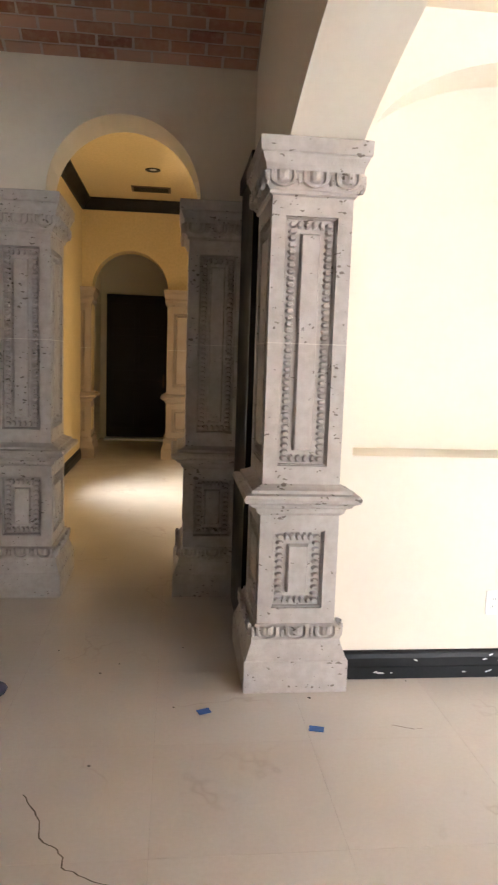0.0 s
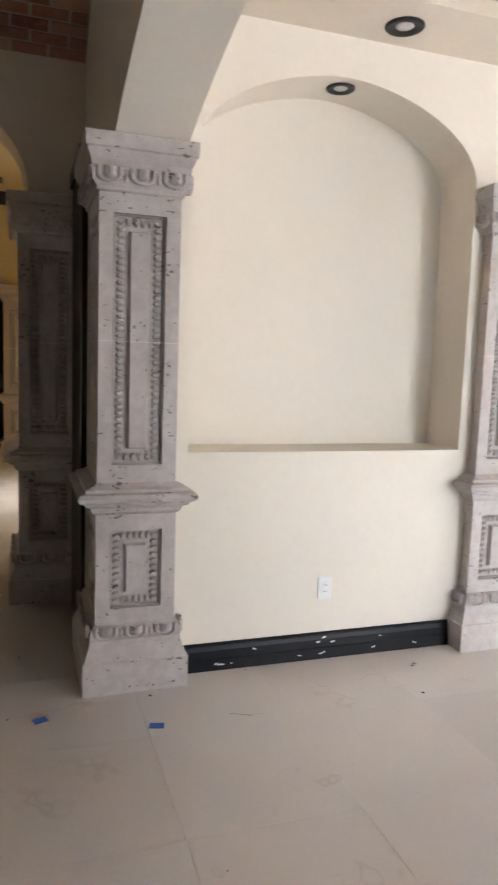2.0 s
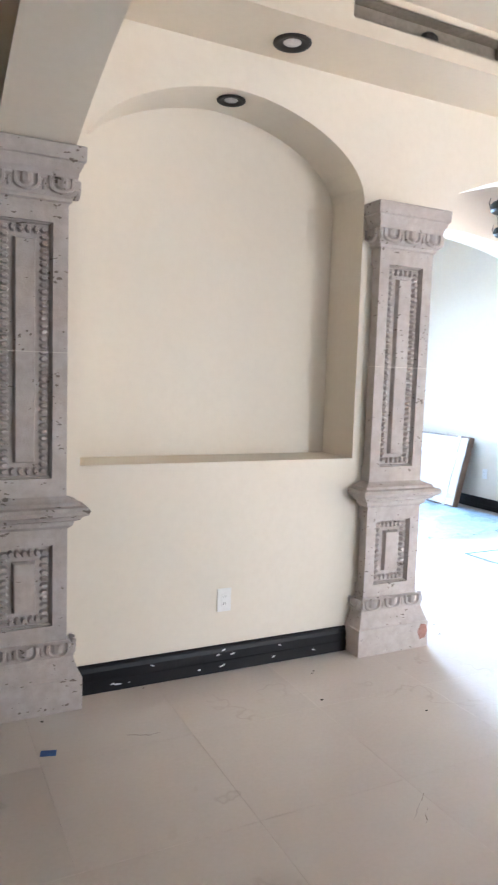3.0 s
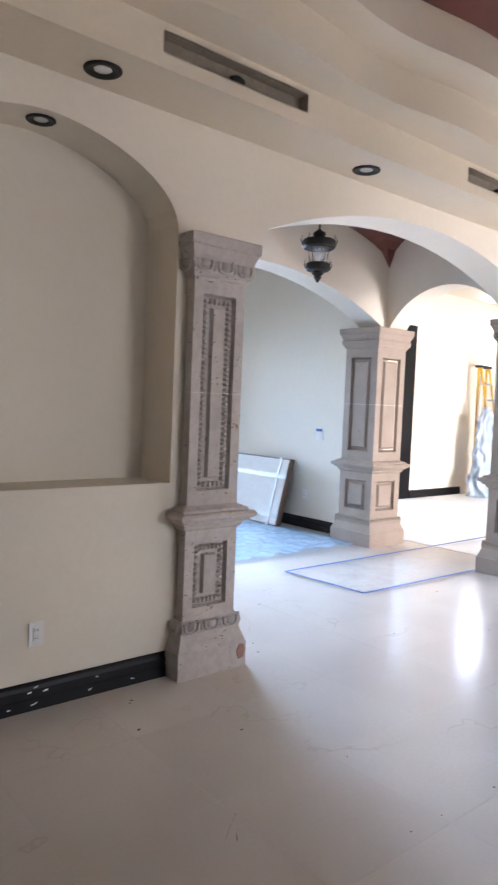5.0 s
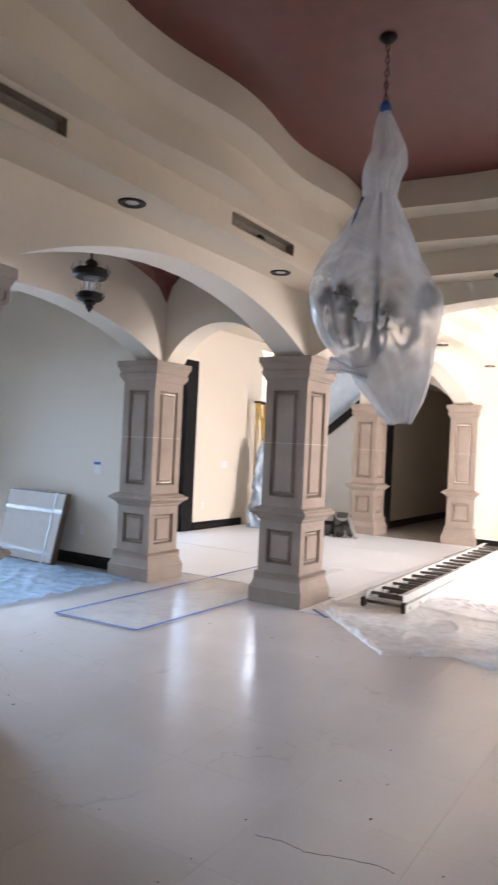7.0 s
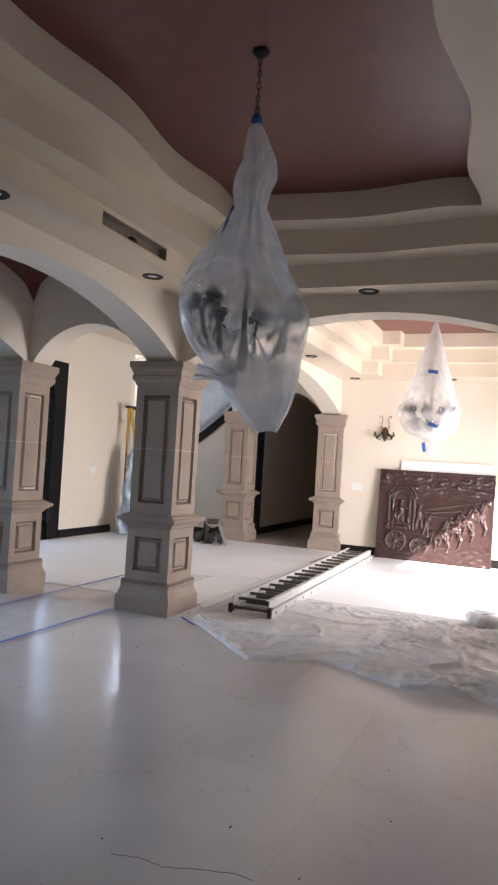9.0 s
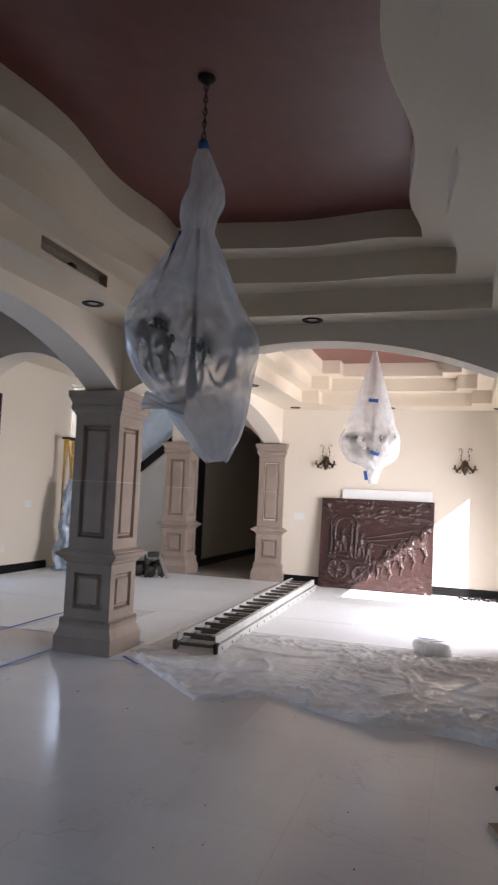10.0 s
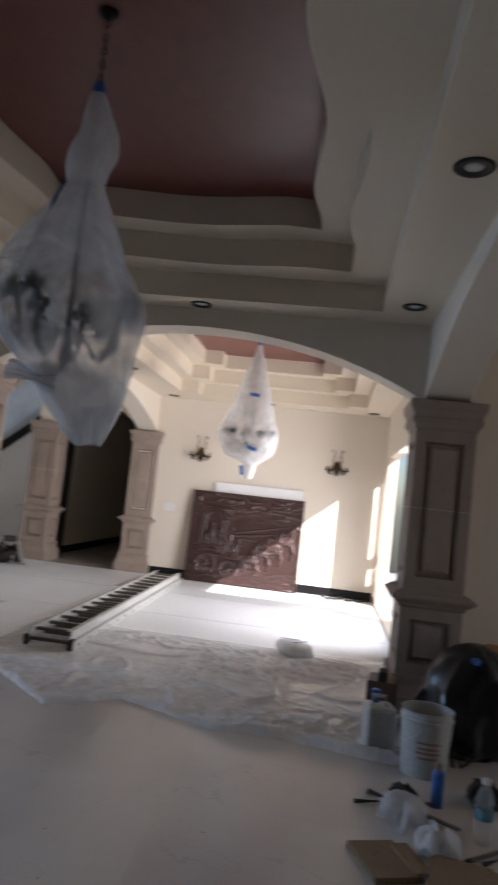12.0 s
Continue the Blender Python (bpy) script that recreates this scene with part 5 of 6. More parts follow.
def loose_film(name, x1, y0, y1, z, amp, mat, label, edge, n=190, m=240):
    b = bmesh.new()
    rows = []
    for i in range(n + 1):
        row = []
        for j in range(m + 1):
            y = y0 + (y1 - y0) * j / m
            xa = edge(y)
            x = xa + (x1 - xa) * (i / n) ** 1.25
            px = x + 0.03 * noise.noise(Vector((x * 2, y * 6, 3))) * (1 if i < 3 else 0.3)
            row.append(b.verts.new((px, y, z + creased(x, y, amp, x - xa) * min(1, 0.25 + i / 3, 0.1 + (n - i) / 30))))
        rows.append(row)
    for i in range(n):
        for j in range(m):
            b.faces.new((rows[i][j], rows[i + 1][j], rows[i + 1][j + 1], rows[i][j + 1]))
    return solid(name, b, mat, label, "floor covering", smooth=True)


def near_edge(y):
    """Where the loose plastic ends on the stone floor."""
    pts = ((-1.0, 4.75), (-0.22, 4.8), (0.12, 4.91), (0.66, 4.91), (1.1, 5.12), (1.37, 5.26), (1.6, 5.08), (1.81, 4.93), (2.15, 5.25), (2.64, 5.75), (3.0, 6.1))
    for (a, p), (b_, q) in zip(pts, pts[1:]):
        if y <= b_:
            return p + (q - p) * (y - a) / (b_ - a)
    return pts[-1][1]


cover = thing("floor_paper", pose(0, 0, 0), "white protective paper sheets laid on the floor", "floor covering")
for x0, x1, y0, y1 in ((5.75, 8.55, -0.76, 2.955), (6.45, 8.55, 2.958, 2.996), (8.56, 10.2, -0.76, 2.996), (10.21, 11.9, -0.76, 2.9), (6.45, 8.3, 3.0, 7.2), (8.31, 10.1, 3.0, 7.2), (10.11, 11.85, 3.0, 7.2)):
    b = bmesh.new()
    box(b, x0, x1, y0, y1, 0.0, 0.004)
    part("paper_sheet", b, PAPER, cover)
loose_film("plastic_sheet", 7.5, -0.7, 2.85, 0.007, 0.045, FILM, "loose crumpled clear plastic sheet on the floor", near_edge)
sheet("plastic_sheet", 4.2, 8.1, 3.58, 4.42, 0.006, 0.006, FLAT_FILM, "clear plastic film taped flat on the floor", None, 70, 30, 0.01)
sheet("blue_sheet", 2.6, 5.75, 4.95, 7.2, 0.006, 0.03, BLUE_FILM, "crumpled blue plastic sheet under the leaning panel", None, 80, 70, 0.05, 1.2)
for x0, y0, x1, y1 in ((4.15, 4.44, 4.21, 3.57), (4.21, 3.57, 5.80, 3.55), (4.15, 4.44, 8.0, 4.46), (5.66, 2.62, 5.86, 2.86), (6.45, 3.0, 6.45, 2.95)):
    b = bmesh.new()
    d = Vector((x1 - x0, y1 - y0, 0))
    s = Vector((-d.y, d.x, 0)).normalized() * 0.013
    p, q = Vector((x0, y0, 0.014)), Vector((x1, y1, 0.014))
    loft(b, [[p - s, p + s, p + s - Vector((0, 0, 0.002)), p - s - Vector((0, 0, 0.002))], [q - s, q + s, q + s - Vector((0, 0, 0.002)), q - s - Vector((0, 0, 0.002))]])
    solid("tape_strip", b, TAPE, "blue masking tape strip on the floor", "tape", group="floor tape")
for x, y, a, w, h in ((-0.15, 2.80, 20, 0.055, 0.04), (0.30, 2.64, -15, 0.06, 0.04)):
    b = bmesh.new()
    box(b, -w / 2, w / 2, -h / 2, h / 2, 0, 0.002)
    solid("tape_piece", b, TAPE, "torn piece of blue tape on the stone floor", "tape", group="tape bits").matrix_world = pose(x, y, 0.001, 0, 0, a)


# ---- leaning wrapped panel ----
t = thing("crated_artwork", pose(5.60, 6.72, 0.012, 0, 14, 0), "large wrapped wooden panel with clear film leaning on the wall", "panel")
b = bmesh.new()
box(b, 0, 0.07, -0.55, 0.5, 0, 0.86, 0.004)
part("crate_board", b, WOOD, t)
b = bmesh.new()
box(b, -0.008, 0, -0.53, 0.48, 0.02, 0.84, 0.003)
part("face", b, MORTAR, t, "grey-white wrapped face")
for z0, z1 in ((0.1, 0.15), (0.6, 0.65)):
    b = bmesh.new()
    box(b, -0.014, -0.008, -0.54, 0.49, z0, z1)
    part("strap", b, ALU, t)
b = bmesh.new()
box(b, -0.014, -0.008, -0.40, -0.36, 0.0, 0.86)
part("strap", b, ALU, t)


# ---- stairs beyond the columns ----
t = thing("staircase", pose(0, 0, 0), "staircase with dark stringer wrapped in plastic and white wall below", "stairs")
for k in range(12):
    b = bmesh.new()
    y, z = 8.4 - 0.26 * k, 0.45 + 0.208 * k
    box(b, 13.25, 14.4, y - 0.28, y, z - 0.03, z + 0.01, 0.004)
    part("tread", b, WOOD, t)
b = bmesh.new()
loft(b, [[(13.2, 8.6, 0.1), (13.2, 8.6, 0.5), (13.2, 5.4, 3.06), (13.2, 5.4, 2.66)], [(13.25, 8.6, 0.1), (13.25, 8.6, 0.5), (13.25, 5.4, 3.06), (13.25, 5.4, 2.66)]])
part("stringer", b, BLACK_WOOD, t)
b = bmesh.new()
loft(b, [[(13.22, 8.6, 0), (13.22, 8.6, 0.12), (13.22, 5.4, 2.7), (13.22, 5.4, 0)], [(13.30, 8.6, 0), (13.30, 8.6, 0.12), (13.30, 5.4, 2.7), (13.30, 5.4, 0)]])
part("side_wall", b, BOARD, t, "white wall under the stairs")
b = bmesh.new()
g = [[b.verts.new((13.17 - 0.05 * crumple(y, z, 1.6), 8.4 - 2.9 * i / 40, 0.45 + 0.8 * (2.9 * i / 40) + 0.95 * j / 14)) for j, z in enumerate([q * 0.07 for q in range(15)])] for i, y in enumerate([q * 0.07 for q in range(41)])]
for i in range(40):
    for j in range(14):
        b.faces.new((g[i][j], g[i + 1][j], g[i + 1][j + 1], g[i][j + 1]))
part("rail_wrap", b, BLUE_WRAP, t, "pale plastic over the stair rail", smooth=True)


# ---- things by the back wall ----
t = thing("step_ladder", pose(11.22, 7.0, 0.004, 0, 0, 12), "yellow fibreglass step ladder beside the back wall", "ladder")
for x in (0.0, 0.42):
    for y, lean in ((0.0, 0.0), (-0.45, 0.22)):
        b = bmesh.new()
        tube(b, [(x, y, 0.02), (x, y * 0.1, 2.35)], 0.028, 6)
        part("leg", b, YELLOW_PAINT, t)
for k in range(7):
    b = bmesh.new()
    z = 0.3 + 0.29 * k
    y = -0.45 * (1 - 0.9 * z / 2.35)
    box(b, 0.0, 0.42, y - 0.04, y + 0.04, z - 0.012, z + 0.012, 0.003)
    part("step", b, ALU, t)
b = bmesh.new()
box(b, -0.03, 0.45, -0.1, 0.06, 2.34, 2.38, 0.006)
part("top_cap", b, GRIT, t, "black plastic top cap")
t = thing("plastic_bundle", pose(11.0, 6.72, 0.004), "heap of crumpled pale blue plastic hung on the step ladder", "plastic sheet")
b = bmesh.new()
rings = []
for k in range(40):
    f = k / 39
    r = 0.20 * (1 - 0.45 * f) * (1 if f < 0.93 else 0.6)
    rings.append([(0.12 * f + r * (1 + 1.0 * noise.noise(Vector((2.4 * math.cos(a), 2.4 * math.sin(a), f * 9))) + 0.35 * abs(noise.noise(Vector((6 * math.cos(a), 6 * math.sin(a), f * 26))))) * math.cos(a), 0.8 * r * (1 + 0.9 * noise.noise(Vector((2.4 * math.cos(a), 2.4 * math.sin(a), f * 9 + 5)))) * math.sin(a), 0.02 + 1.6 * f) for a in [math.tau * q / 48 for q in range(48)]])
loft(b, rings)
part("film", b, BLUE_WRAP, t, smooth=True)
t = thing("bucket", pose(11.1, 6.75, 0.004), "small beige bucket by the back wall", "bucket")
b = bmesh.new()
lathe(b, [(0.12, 0), (0.15, 0.34), (0.158, 0.345), (0.158, 0.36), (0.14, 0.36), (0.12, 0.03)], 18)
part("body", b, MILK_PLASTIC, t)

t = thing("paint_sprayer", pose(11.2, 5.1, 0.004, 0, 0, -60), "black and red paint sprayer on a small frame", "tool")
for x in (-0.14, 0.14):
    b = bmesh.new()
    tube(b, [(x, -0.25, 0.02), (x, 0.0, 0.36), (x, 0.25, 0.02), (x, -0.25, 0.02)], 0.017, 6)
    part("frame", b, GRIT, t)
b = bmesh.new()
tube(b, [(-0.12, 0, 0.24), (0.12, 0, 0.24)], 0.085, 14)
part("motor", b, GRIT, t)
b = bmesh.new()
box(b, -0.1, 0.1, -0.06, 0.06, 0.33, 0.42, 0.02)
part("control_box", b, GRIT, t)
b = bmesh.new()
tube(b, [(0.05, -0.1, 0.1), (0.05, -0.22, 0.03)], 0.028, 8)
part("pump", b, ALU, t)
b = bmesh.new()
box(b, -0.03, 0.03, -0.62, 0.0, -0.012, 0.012, 0.004)
bar = part("handle_bar", b, ALU, t, "grey leaning handle")
bar.matrix_basis = pose(0.1, -0.02, 0.36, 30, 0, 10)
for k in range(5):
    b = bmesh.new()
    blob(b, (-0.25 + 0.1 * k, 0.12 * math.sin(2.1 * k), 0.10 + 0.04 * math.sin(3 * k)), (0.10, 0.10, 0.10), 8, 6)
    part("hose_coil", b, GRIT, t)
t = thing("wrapped_packet", pose(7.33, 0.27, 0.012, 0, 0, 25), "small bundle wrapped in clear plastic with blue tape", "packet")
b = bmesh.new()
rings = []
for z, k in ((0.0, 0.88), (0.02, 1.0), (0.05, 1.02), (0.085, 1.0), (0.115, 0.9), (0.13, 0.6), (0.128, 0.25)):
    ring_ = []
    for q in range(64):
        a = math.tau * q / 64
        f = 1 / max(abs(math.cos(a)) / 0.17, abs(math.sin(a)) / 0.13)
        f *= k * (1 + 0.09 * noise.noise(Vector((3.5 * math.cos(a), 3.5 * math.sin(a), z * 30))) + 0.05 * abs(noise.noise(Vector((9 * math.cos(a), 9 * math.sin(a), z * 60)))))
        ring_.append((f * math.cos(a), f * math.sin(a), z + 0.012 * noise.noise(Vector((6 * f * math.cos(a) * 5, 30 * f * math.sin(a), 2))) * (z > 0.03)))
    rings.append(ring_)
loft(b, rings)
part("packet_body", b, FILM, t, "crumpled pale plastic wrapping", smooth=True)
b = bmesh.new()
box(b, -0.14, 0.14, -0.10, 0.10, 0.004, 0.10, 0.02)
part("contents", b, BOARD, t)
for x, y, a in ((-0.07, -0.02, 20), (0.06, 0.03, -35)):
    b = bmesh.new()
    box(b, -0.012, 0.012, -0.09, 0.09, 0, 0.002)
    strip = part("tape_strip", b, TAPE, t)
    strip.matrix_basis = pose(x, y, 0.139, 0, 0, a)
for x, y, w in ((11.6, -0.45, 0.5), (11.55, -0.1, 0.3)):
    b = bmesh.new()
    tube(b, [(x + 0.05 * math.sin(k), y + w * (k / 8 - 0.5), 0.03 + 0.015 * math.sin(2 * k)) for k in range(9)], 0.024, 7)
    solid("rolled_cloth", b, GRIT, "crumpled dark cloth by the end wall", "cloth")


# ---- clutter by the column ----
def bucket(m, r, h, label):
    t = thing("bucket", m, label, "bucket")
    b = bmesh.new()
    lathe(b, [(r * 0.86, 0), (r, h - 0.06), (r * 1.04, h - 0.055), (r * 1.04, h - 0.045), (r, h - 0.04), (r * 1.0, h - 0.01), (r * 1.04, h), (r * 0.97, h), (r * 0.84, 0.02)], 26)
    part("body", b, MILK_PLASTIC, t, smooth=False)
    b = bmesh.new()
    tube(b, [(r * 1.05 * math.cos(q), r * 1.05 * math.sin(q), h - 0.06 - 0.13 * max(0, math.sin(q))) for q in [math.pi * k / 12 for k in range(13)]], 0.003, 5)
    part("handle", b, ALU, t)
    for k, z in enumerate((0.20, 0.17, 0.145, 0.115)):
        b = bmesh.new()
        s = 0.5 - 0.08 * (k % 2)
        rr = r * (0.86 + 0.14 * z / (h - 0.06)) * 1.006
        loft(b, [[(rr * math.cos(math.pi + q), rr * math.sin(math.pi + q), z + dz) for q in [s * (k2 / 6 - 1) for k2 in range(13)]] for dz in (0, 0.013)], close=False)
        part("label_bar", b, RUST, t, "faded red print bar")
    return t


bucket(pose(4.78, -0.62, 0), 0.15, 0.37, "white paint bucket with faded red print")
t = thing("plastic_jug", pose(4.98, -0.36, 0, 0, 0, 8), "square translucent plastic jug with a blue cap", "jug")
b = bmesh.new()
box(b, -0.1, 0.1, -0.09, 0.09, 0, 0.30, 0.025)
part("body", b, MILK_PLASTIC, t)
b = bmesh.new()
tube(b, [(-0.03, -0.04, 0.29), (-0.03, -0.02, 0.36), (-0.03, 0.05, 0.36), (-0.03, 0.06, 0.29)], 0.016, 8)
part("handle", b, MILK_PLASTIC, t)
b = bmesh.new()
lathe(b, [(0.025, 0.29), (0.025, 0.33), (0.03, 0.335), (0.03, 0.375), (0.02, 0.38)], 14, (0.05, 0.02, 0))
part("cap", b, BLUE_PLASTIC, t)
t = thing("bin_bag", pose(5.3, -0.98, 0), "full black bin bag with glossy folds", "bag")
b = bmesh.new()
rings = []
for z, r in ((0, 0.24), (0.06, 0.31), (0.2, 0.345), (0.38, 0.32), (0.50, 0.27), (0.60, 0.2), (0.66, 0.12), (0.69, 0.05)):
    rings.append([((r * (0.92 + 0.32 * noise.noise(Vector((2.5 * math.cos(a), 2.5 * math.sin(a), z * 7))) + 0.12 * (1 - abs(math.sin(5 * a + 9 * z))))) * math.cos(a), (r * (0.9 + 0.36 * noise.noise(Vector((3 * math.cos(a), 3 * math.sin(a), z * 5 + 4))) + 0.12 * (1 - abs(math.sin(5 * a + 9 * z))))) * math.sin(a), z) for a in [math.tau * k / 54 for k in range(54)]])
loft(b, rings)
part("sack", b, BLACK_PLASTIC, t, smooth=True)
b = bmesh.new()
blob(b, (-0.13, 0.02, 0.605), (0.09, 0.05, 0.03), 8, 5)
part("blue_wrapper", b, BLUE_PLASTIC, t, "blue wrapper on top")


def drink_bottle(m, label, liquid=True):
    t = thing("bottle", m, label, "bottle")
    b = bmesh.new()
    lathe(b, [(0.028, 0), (0.032, 0.01), (0.032, 0.05), (0.030, 0.06), (0.032, 0.07), (0.032, 0.12), (0.029, 0.13), (0.032, 0.14), (0.028, 0.165), (0.013, 0.195), (0.013, 0.205)], 20)
    part("body", b, CLEAR, t, smooth=True)
    b = bmesh.new()
    lathe(b, [(0.0327, 0.085), (0.0327, 0.12)], 20, caps=False)
    part("wrapper", b, BLUE_LABEL, t, "teal paper wrapper")
    b = bmesh.new()
    lathe(b, [(0.015, 0.203), (0.015, 0.22), (0.012, 0.222)], 14)
    part("cap", b, WHITE, t)
    return t


drink_bottle(pose(3.98, -0.79, 0.0) @ Matrix.Scale(1.35, 4), "clear plastic water bottle with a teal label")
t = thing("spray_can", pose(4.32, -0.63, 0), "blue spray can with a pale cap", "can")
b = bmesh.new()
lathe(b, [(0.032, 0), (0.033, 0.005), (0.033, 0.17), (0.026, 0.185), (0.014, 0.19)], 18)
part("body", b, BLUE_PLASTIC, t)
b = bmesh.new()
lathe(b, [(0.018, 0.188), (0.018, 0.215), (0.015, 0.22)], 14)
part("cap", b, CARD, t)
rg = random.Random(21)
for x, y, r, mat, lab in ((4.05, -0.42, 0.15, FILM, "crumpled clear plastic bag"), (3.78, -0.55, 0.13, FILM, "crumpled clear plastic bag"), (4.3, -0.45, 0.1, GRIT, "crumpled dark cloth"), (5.1, -0.62, 0.12, FILM, "crumpled clear plastic bag"), (4.45, -0.9, 0.12, GRIT, "crumpled dark cloth")):
    b = bmesh.new()
    rings = []
    for q in range(1, 9):
        a = math.pi * q / 9
        rings.append([(x + r * (0.75 + 0.9 * noise.noise(Vector((5 * math.cos(c) * math.sin(a), 5 * math.sin(c) * math.sin(a), 5 * math.cos(a) + x * 9)))) * math.sin(a) * math.cos(c), y + r * 0.8 * math.sin(a) * math.sin(c), 0.004 + r * (0.3 + 0.2 * math.sin(5 * c + x * 7)) * (1 - math.cos(a))) for c in [math.tau * k / 28 for k in range(28)]])
    loft(b, rings)
    solid("crumpled_bag" if mat is FILM else "rag", b, mat, lab + " on the floor among tools", "bag" if mat is FILM else "cloth", smooth=True)
for x, y, a, w, d, h in ((3.62, -0.30, 20, 0.3, 0.22, 0.03), (3.5, -0.6, -12, 0.34, 0.26, 0.05), (5.75, -1.25, 5, 0.3, 0.25, 0.5)):
    t = thing("cardboard_box", pose(x, y, 0.002, 0, 0, a), "torn brown cardboard lying on the floor" if h < 0.1 else "brown cardboard carton with a cloth on it", "cardboard")
    b = bmesh.new()
    box(b, -w / 2, w / 2, -d / 2, d / 2, 0, h, 0.004)
    part("sheet" if h < 0.1 else "carton", b, CARD, t)
    b = bmesh.new()
    box(b, -w / 2 + 0.01, w / 2 - 0.04, -d / 2 - 0.05, -d / 2 + 0.03, h, h + 0.006)
    part("flap", b, CARD, t)
b = bmesh.new()
blob(b, (5.72, -1.2, 0.56), (0.14, 0.13, 0.07), 12, 6)
solid("cloth", b, ORANGE, "orange-brown cloth heaped on the carton", "cloth", smooth=True)
for x0, y0, x1, y1, r in ((4.35, -0.28, 4.05, -0.7, 0.014), (4.2, -0.2, 4.32, -0.62, 0.012), (3.75, -0.75, 3.95, -1.0, 0.012), (3.6, -0.5, 3.9, -0.85, 0.01)):
    t = thing("hand_tool", pose((x0 + x1) / 2, (y0 + y1) / 2, r, 0, 0, math.degrees(math.atan2(y1 - y0, x1 - x0))), "dark metal hand tool lying on the floor", "tool", "loose tools")
    L = math.hypot(x1 - x0, y1 - y0) / 2
    b = bmesh.new()
    tube(b, [(-L, 0, 0), (0.1 * L, 0, 0.004)], r, 8)
    part("grip", b, GRIT, t)
    b = bmesh.new()
    box(b, 0.1 * L, L, -r, r, -0.004, 0.006, 0.002)
    part("blade", b, RUNG, t)
b = bmesh.new()
tube(b, [(4.9 + 0.1 * math.cos(k * 0.9), -0.75 - 0.012 * k, 0.03 + 0.06 * abs(math.sin(k * 0.7))) for k in range(16)], 0.012, 6)
solid("hose", b, GRIT, "coiled dark hose beside the bucket", "hose")
t = thing("carton", pose(5.55, -0.42, 0, 0, 0, -8), "small dark box with torn top against the column", "box")
b = bmesh.new()
box(b, -0.13, 0.13, -0.1, 0.1, 0, 0.33, 0.006)
part("body", b, WOOD, t)
b = bmesh.new()
box(b, -0.14, 0.0, -0.03, 0.03, 0.33, 0.4, 0.008)
part("clamp", b, GRIT, t)

# dark tool bag standing on the vestibule floor
for x, y, a in ((-1.10, 2.92, 20), (-0.93, 2.08, -10)):
    t = thing("tool_pouch", pose(x, y, 0, 0, 0, a), "dark blue tool pouch on the stone floor", "bag", "tool pouches")
    b = bmesh.new()
    blob(b, (0, 0, 0.045), (0.12, 0.06, 0.045), 14, 8)
    part("pouch", b, NAVY, t, smooth=True)
    b = bmesh.new()
    tube(b, [(-0.06, 0, 0.085), (-0.03, 0, 0.12), (0.03, 0, 0.12), (0.06, 0, 0.085)], 0.008, 6)
    part("strap", b, GRIT, t)

# stain on a plinth, grit and cracks on the floor
b = bmesh.new()
loft(b, [[(2.40 + 0.034 * math.cos(q), 2.9485, 0.09 + 0.05 * math.sin(q)) for q in (0, 0.9, 2, 3.1, 4.2, 5.4)], [(2.40 + 0.03 * math.cos(q), 2.9465, 0.09 + 0.045 * math.sin(q)) for q in (0, 0.9, 2, 3.1, 4.2, 5.4)]])
solid("paint_stain", b, RUST, "faded red paint stain on the column plinth", "stain")
rg = random.Random(5)
b = bmesh.new()
for k in range(90):
    x, y = rg.uniform(-1.6, 5.2), rg.uniform(-0.5, 4.3)
    r = rg.choice((0.003, 0.004, 0.004, 0.006, 0.009))
    ring_ = [(x + r * rg.uniform(0.5, 1.6) * math.cos(q), y + r * rg.uniform(0.4, 1.2) * math.sin(q), 0.0005) for q in (0, 1.2, 2.4, 3.6, 5)]
    loft(b, [ring_, [(px * 0.7 + x * 0.3, py * 0.7 + y * 0.3, 0.003) for px, py, _ in ring_]])
solid("grit", b, GRIT, "dark grit and chips scattered on the floor", "debris", kind="stuff")
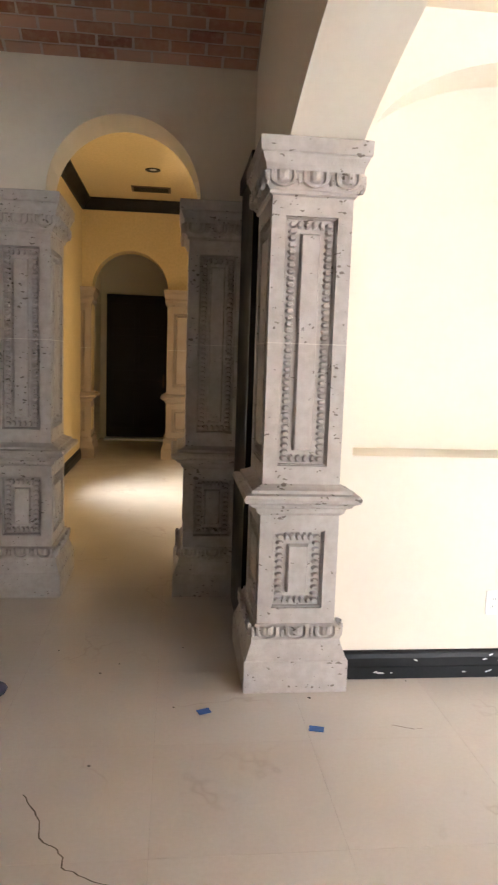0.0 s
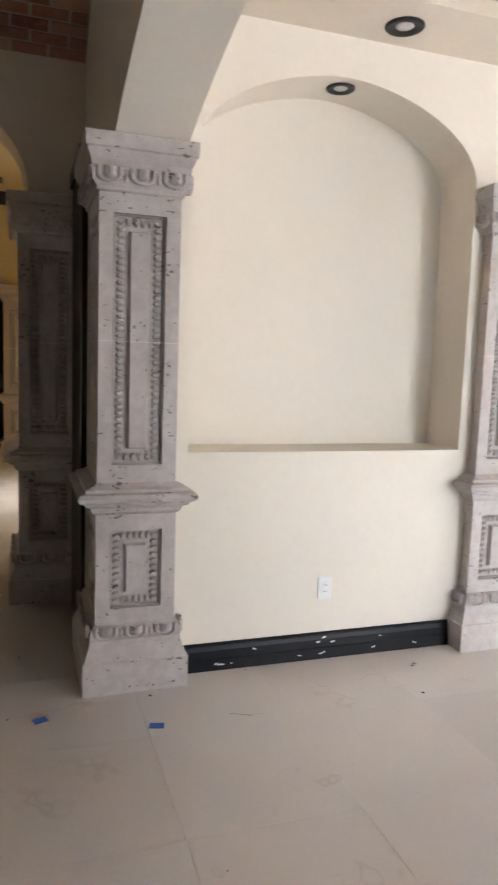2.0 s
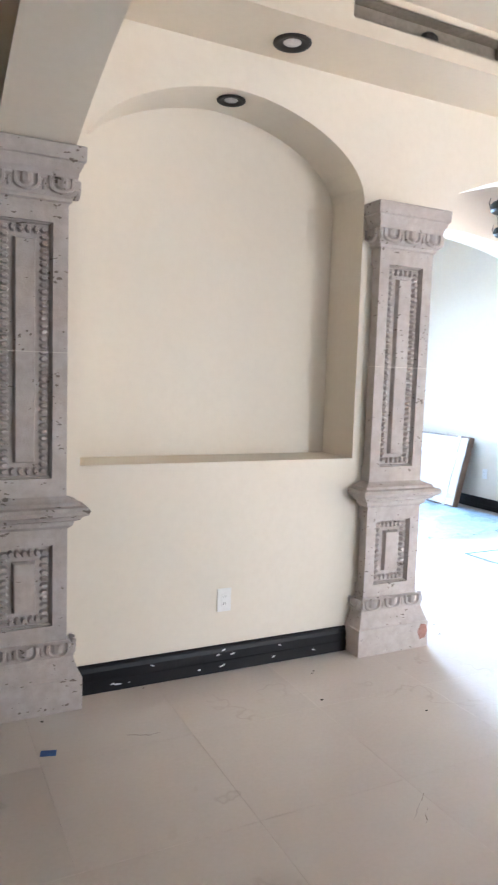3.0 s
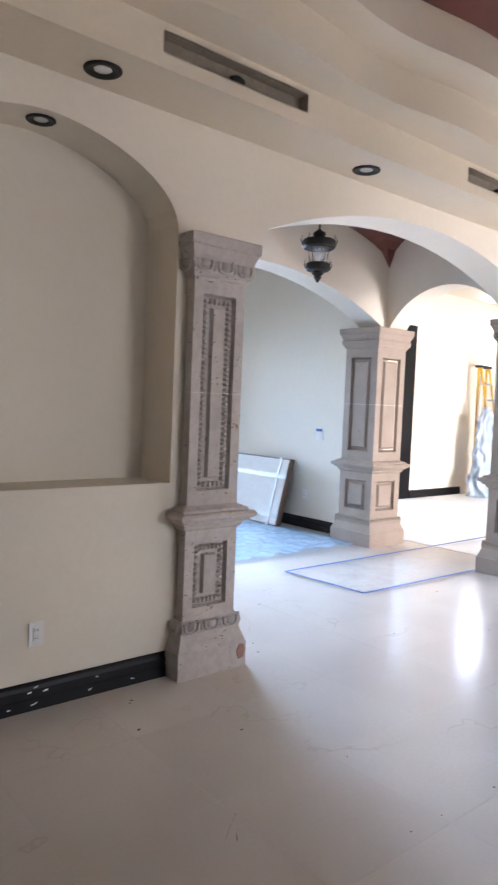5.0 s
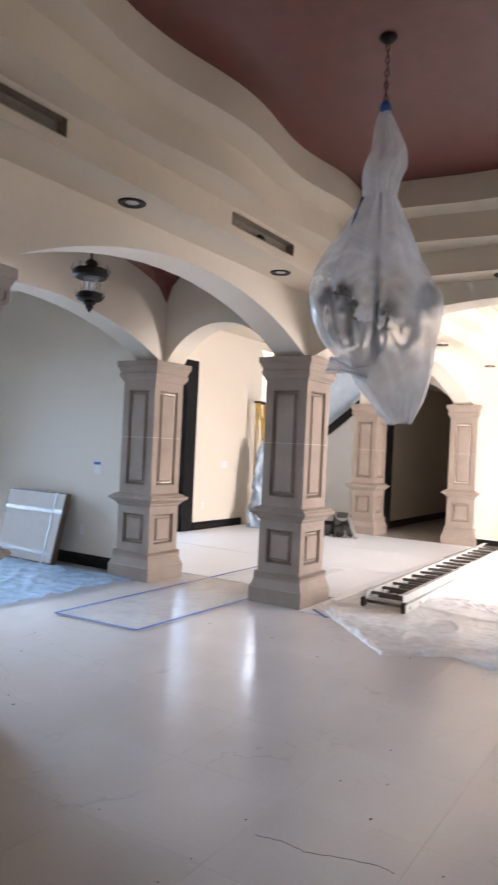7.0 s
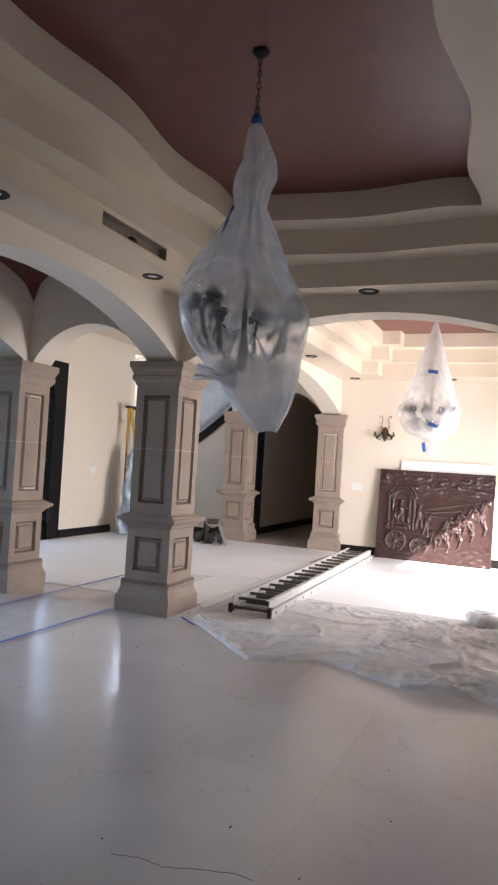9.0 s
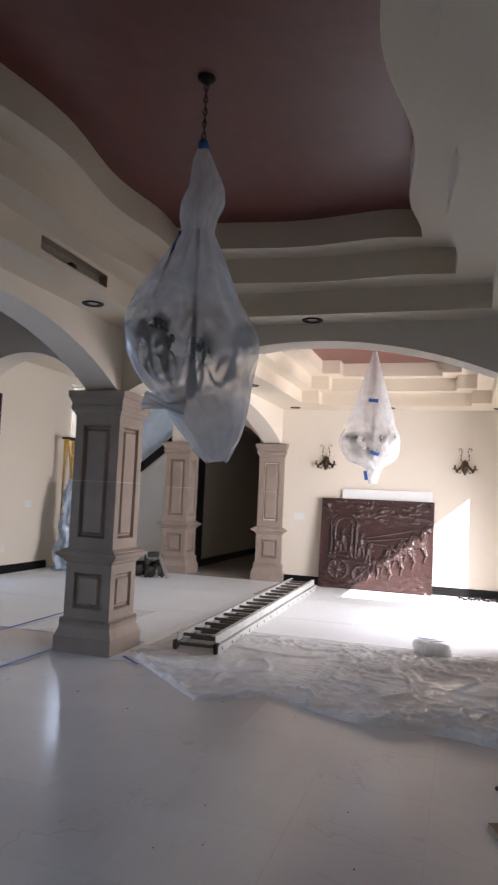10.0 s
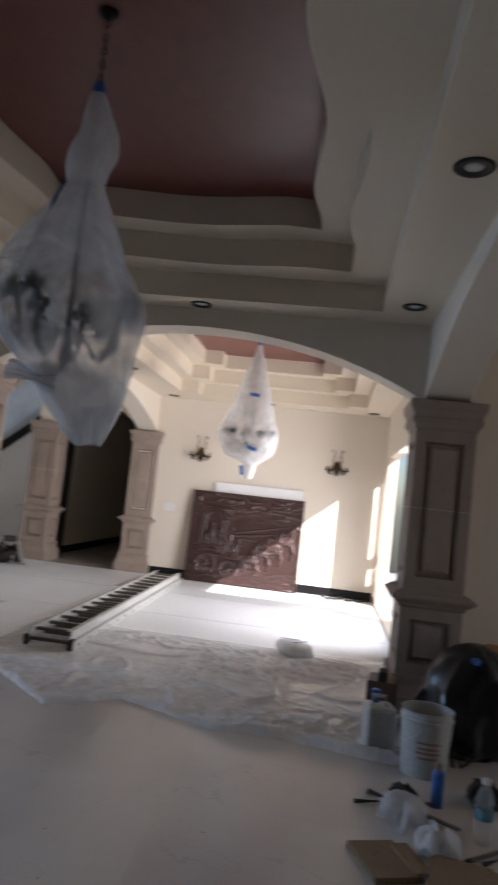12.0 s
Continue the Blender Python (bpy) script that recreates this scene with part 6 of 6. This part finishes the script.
for pts in (((-0.78, 2.28), (-0.70, 2.14), (-0.69, 2.06), (-0.62, 2.0), (-0.60, 1.97), (-0.60, 1.93), (-0.52, 1.88), (-0.40, 1.82), (-0.2, 1.7)), ((1.35, 1.75), (1.42, 1.8), (1.5, 1.86)), ((1.38, 1.72), (1.45, 1.79)), ((2.37, 1.29), (2.40, 1.17), (2.39, 1.08), (2.44, 0.95), (2.48, 0.82), (2.47, 0.74)), ((0.62, 2.66), (0.70, 2.62), (0.76, 2.63))):
    b = bmesh.new()
    rows = []
    for k in range(len(pts) - 1):
        for q in range(6):
            f = q / 6
            x, y = pts[k][0] + (pts[k + 1][0] - pts[k][0]) * f, pts[k][1] + (pts[k + 1][1] - pts[k][1]) * f
            x, y = x + 0.008 * noise.noise(Vector((x * 40, y * 40, 0))), y + 0.008 * noise.noise(Vector((x * 40, y * 40, 5)))
            w = 0.0022 + 0.0008 * noise.noise(Vector((x * 20, y * 20, 2)))
            rows.append([(x - w, y, 0.0006), (x + w, y + w, 0.0006)])
    loft(b, rows, close=False)
    solid("floor_crack", b, CRACK, "thin dark crack in the stone floor", "crack", kind="structure")

# ---- floor tiles ----
tiles = {}
TS = 0.61
for i in range(-4, 11):
    for j in range(-2, 9):
        x, y = -0.35 + i * TS, 0.12 + j * TS
        if x + TS > 6.6:
            continue
        if not tiles:
            b = bmesh.new()
            g = 0.0003
            loft(b, [[(g, g, -0.0015), (TS - g, g, -0.0015), (TS - g, TS - g, -0.0015), (g, TS - g, -0.0015)], [(g, g, -0.0008), (TS - g, g, -0.0008), (TS - g, TS - g, -0.0008), (g, TS - g, -0.0008)], [(g + 0.0002, g + 0.0002, 0), (TS - g - 0.0002, g + 0.0002, 0), (TS - g - 0.0002, TS - g - 0.0002, 0), (g + 0.0002, TS - g - 0.0002, 0)]])
            me = bpy.data.meshes.new("tile")
            bmesh.ops.recalc_face_normals(b, faces=b.faces)
            b.to_mesh(me)
            b.free()
            me.materials.append(LIMESTONE)
            tiles["mesh"] = me
        ob = new("tile", tiles["mesh"])
        ob.location = (x, y, 0)
        ob.parent = floor
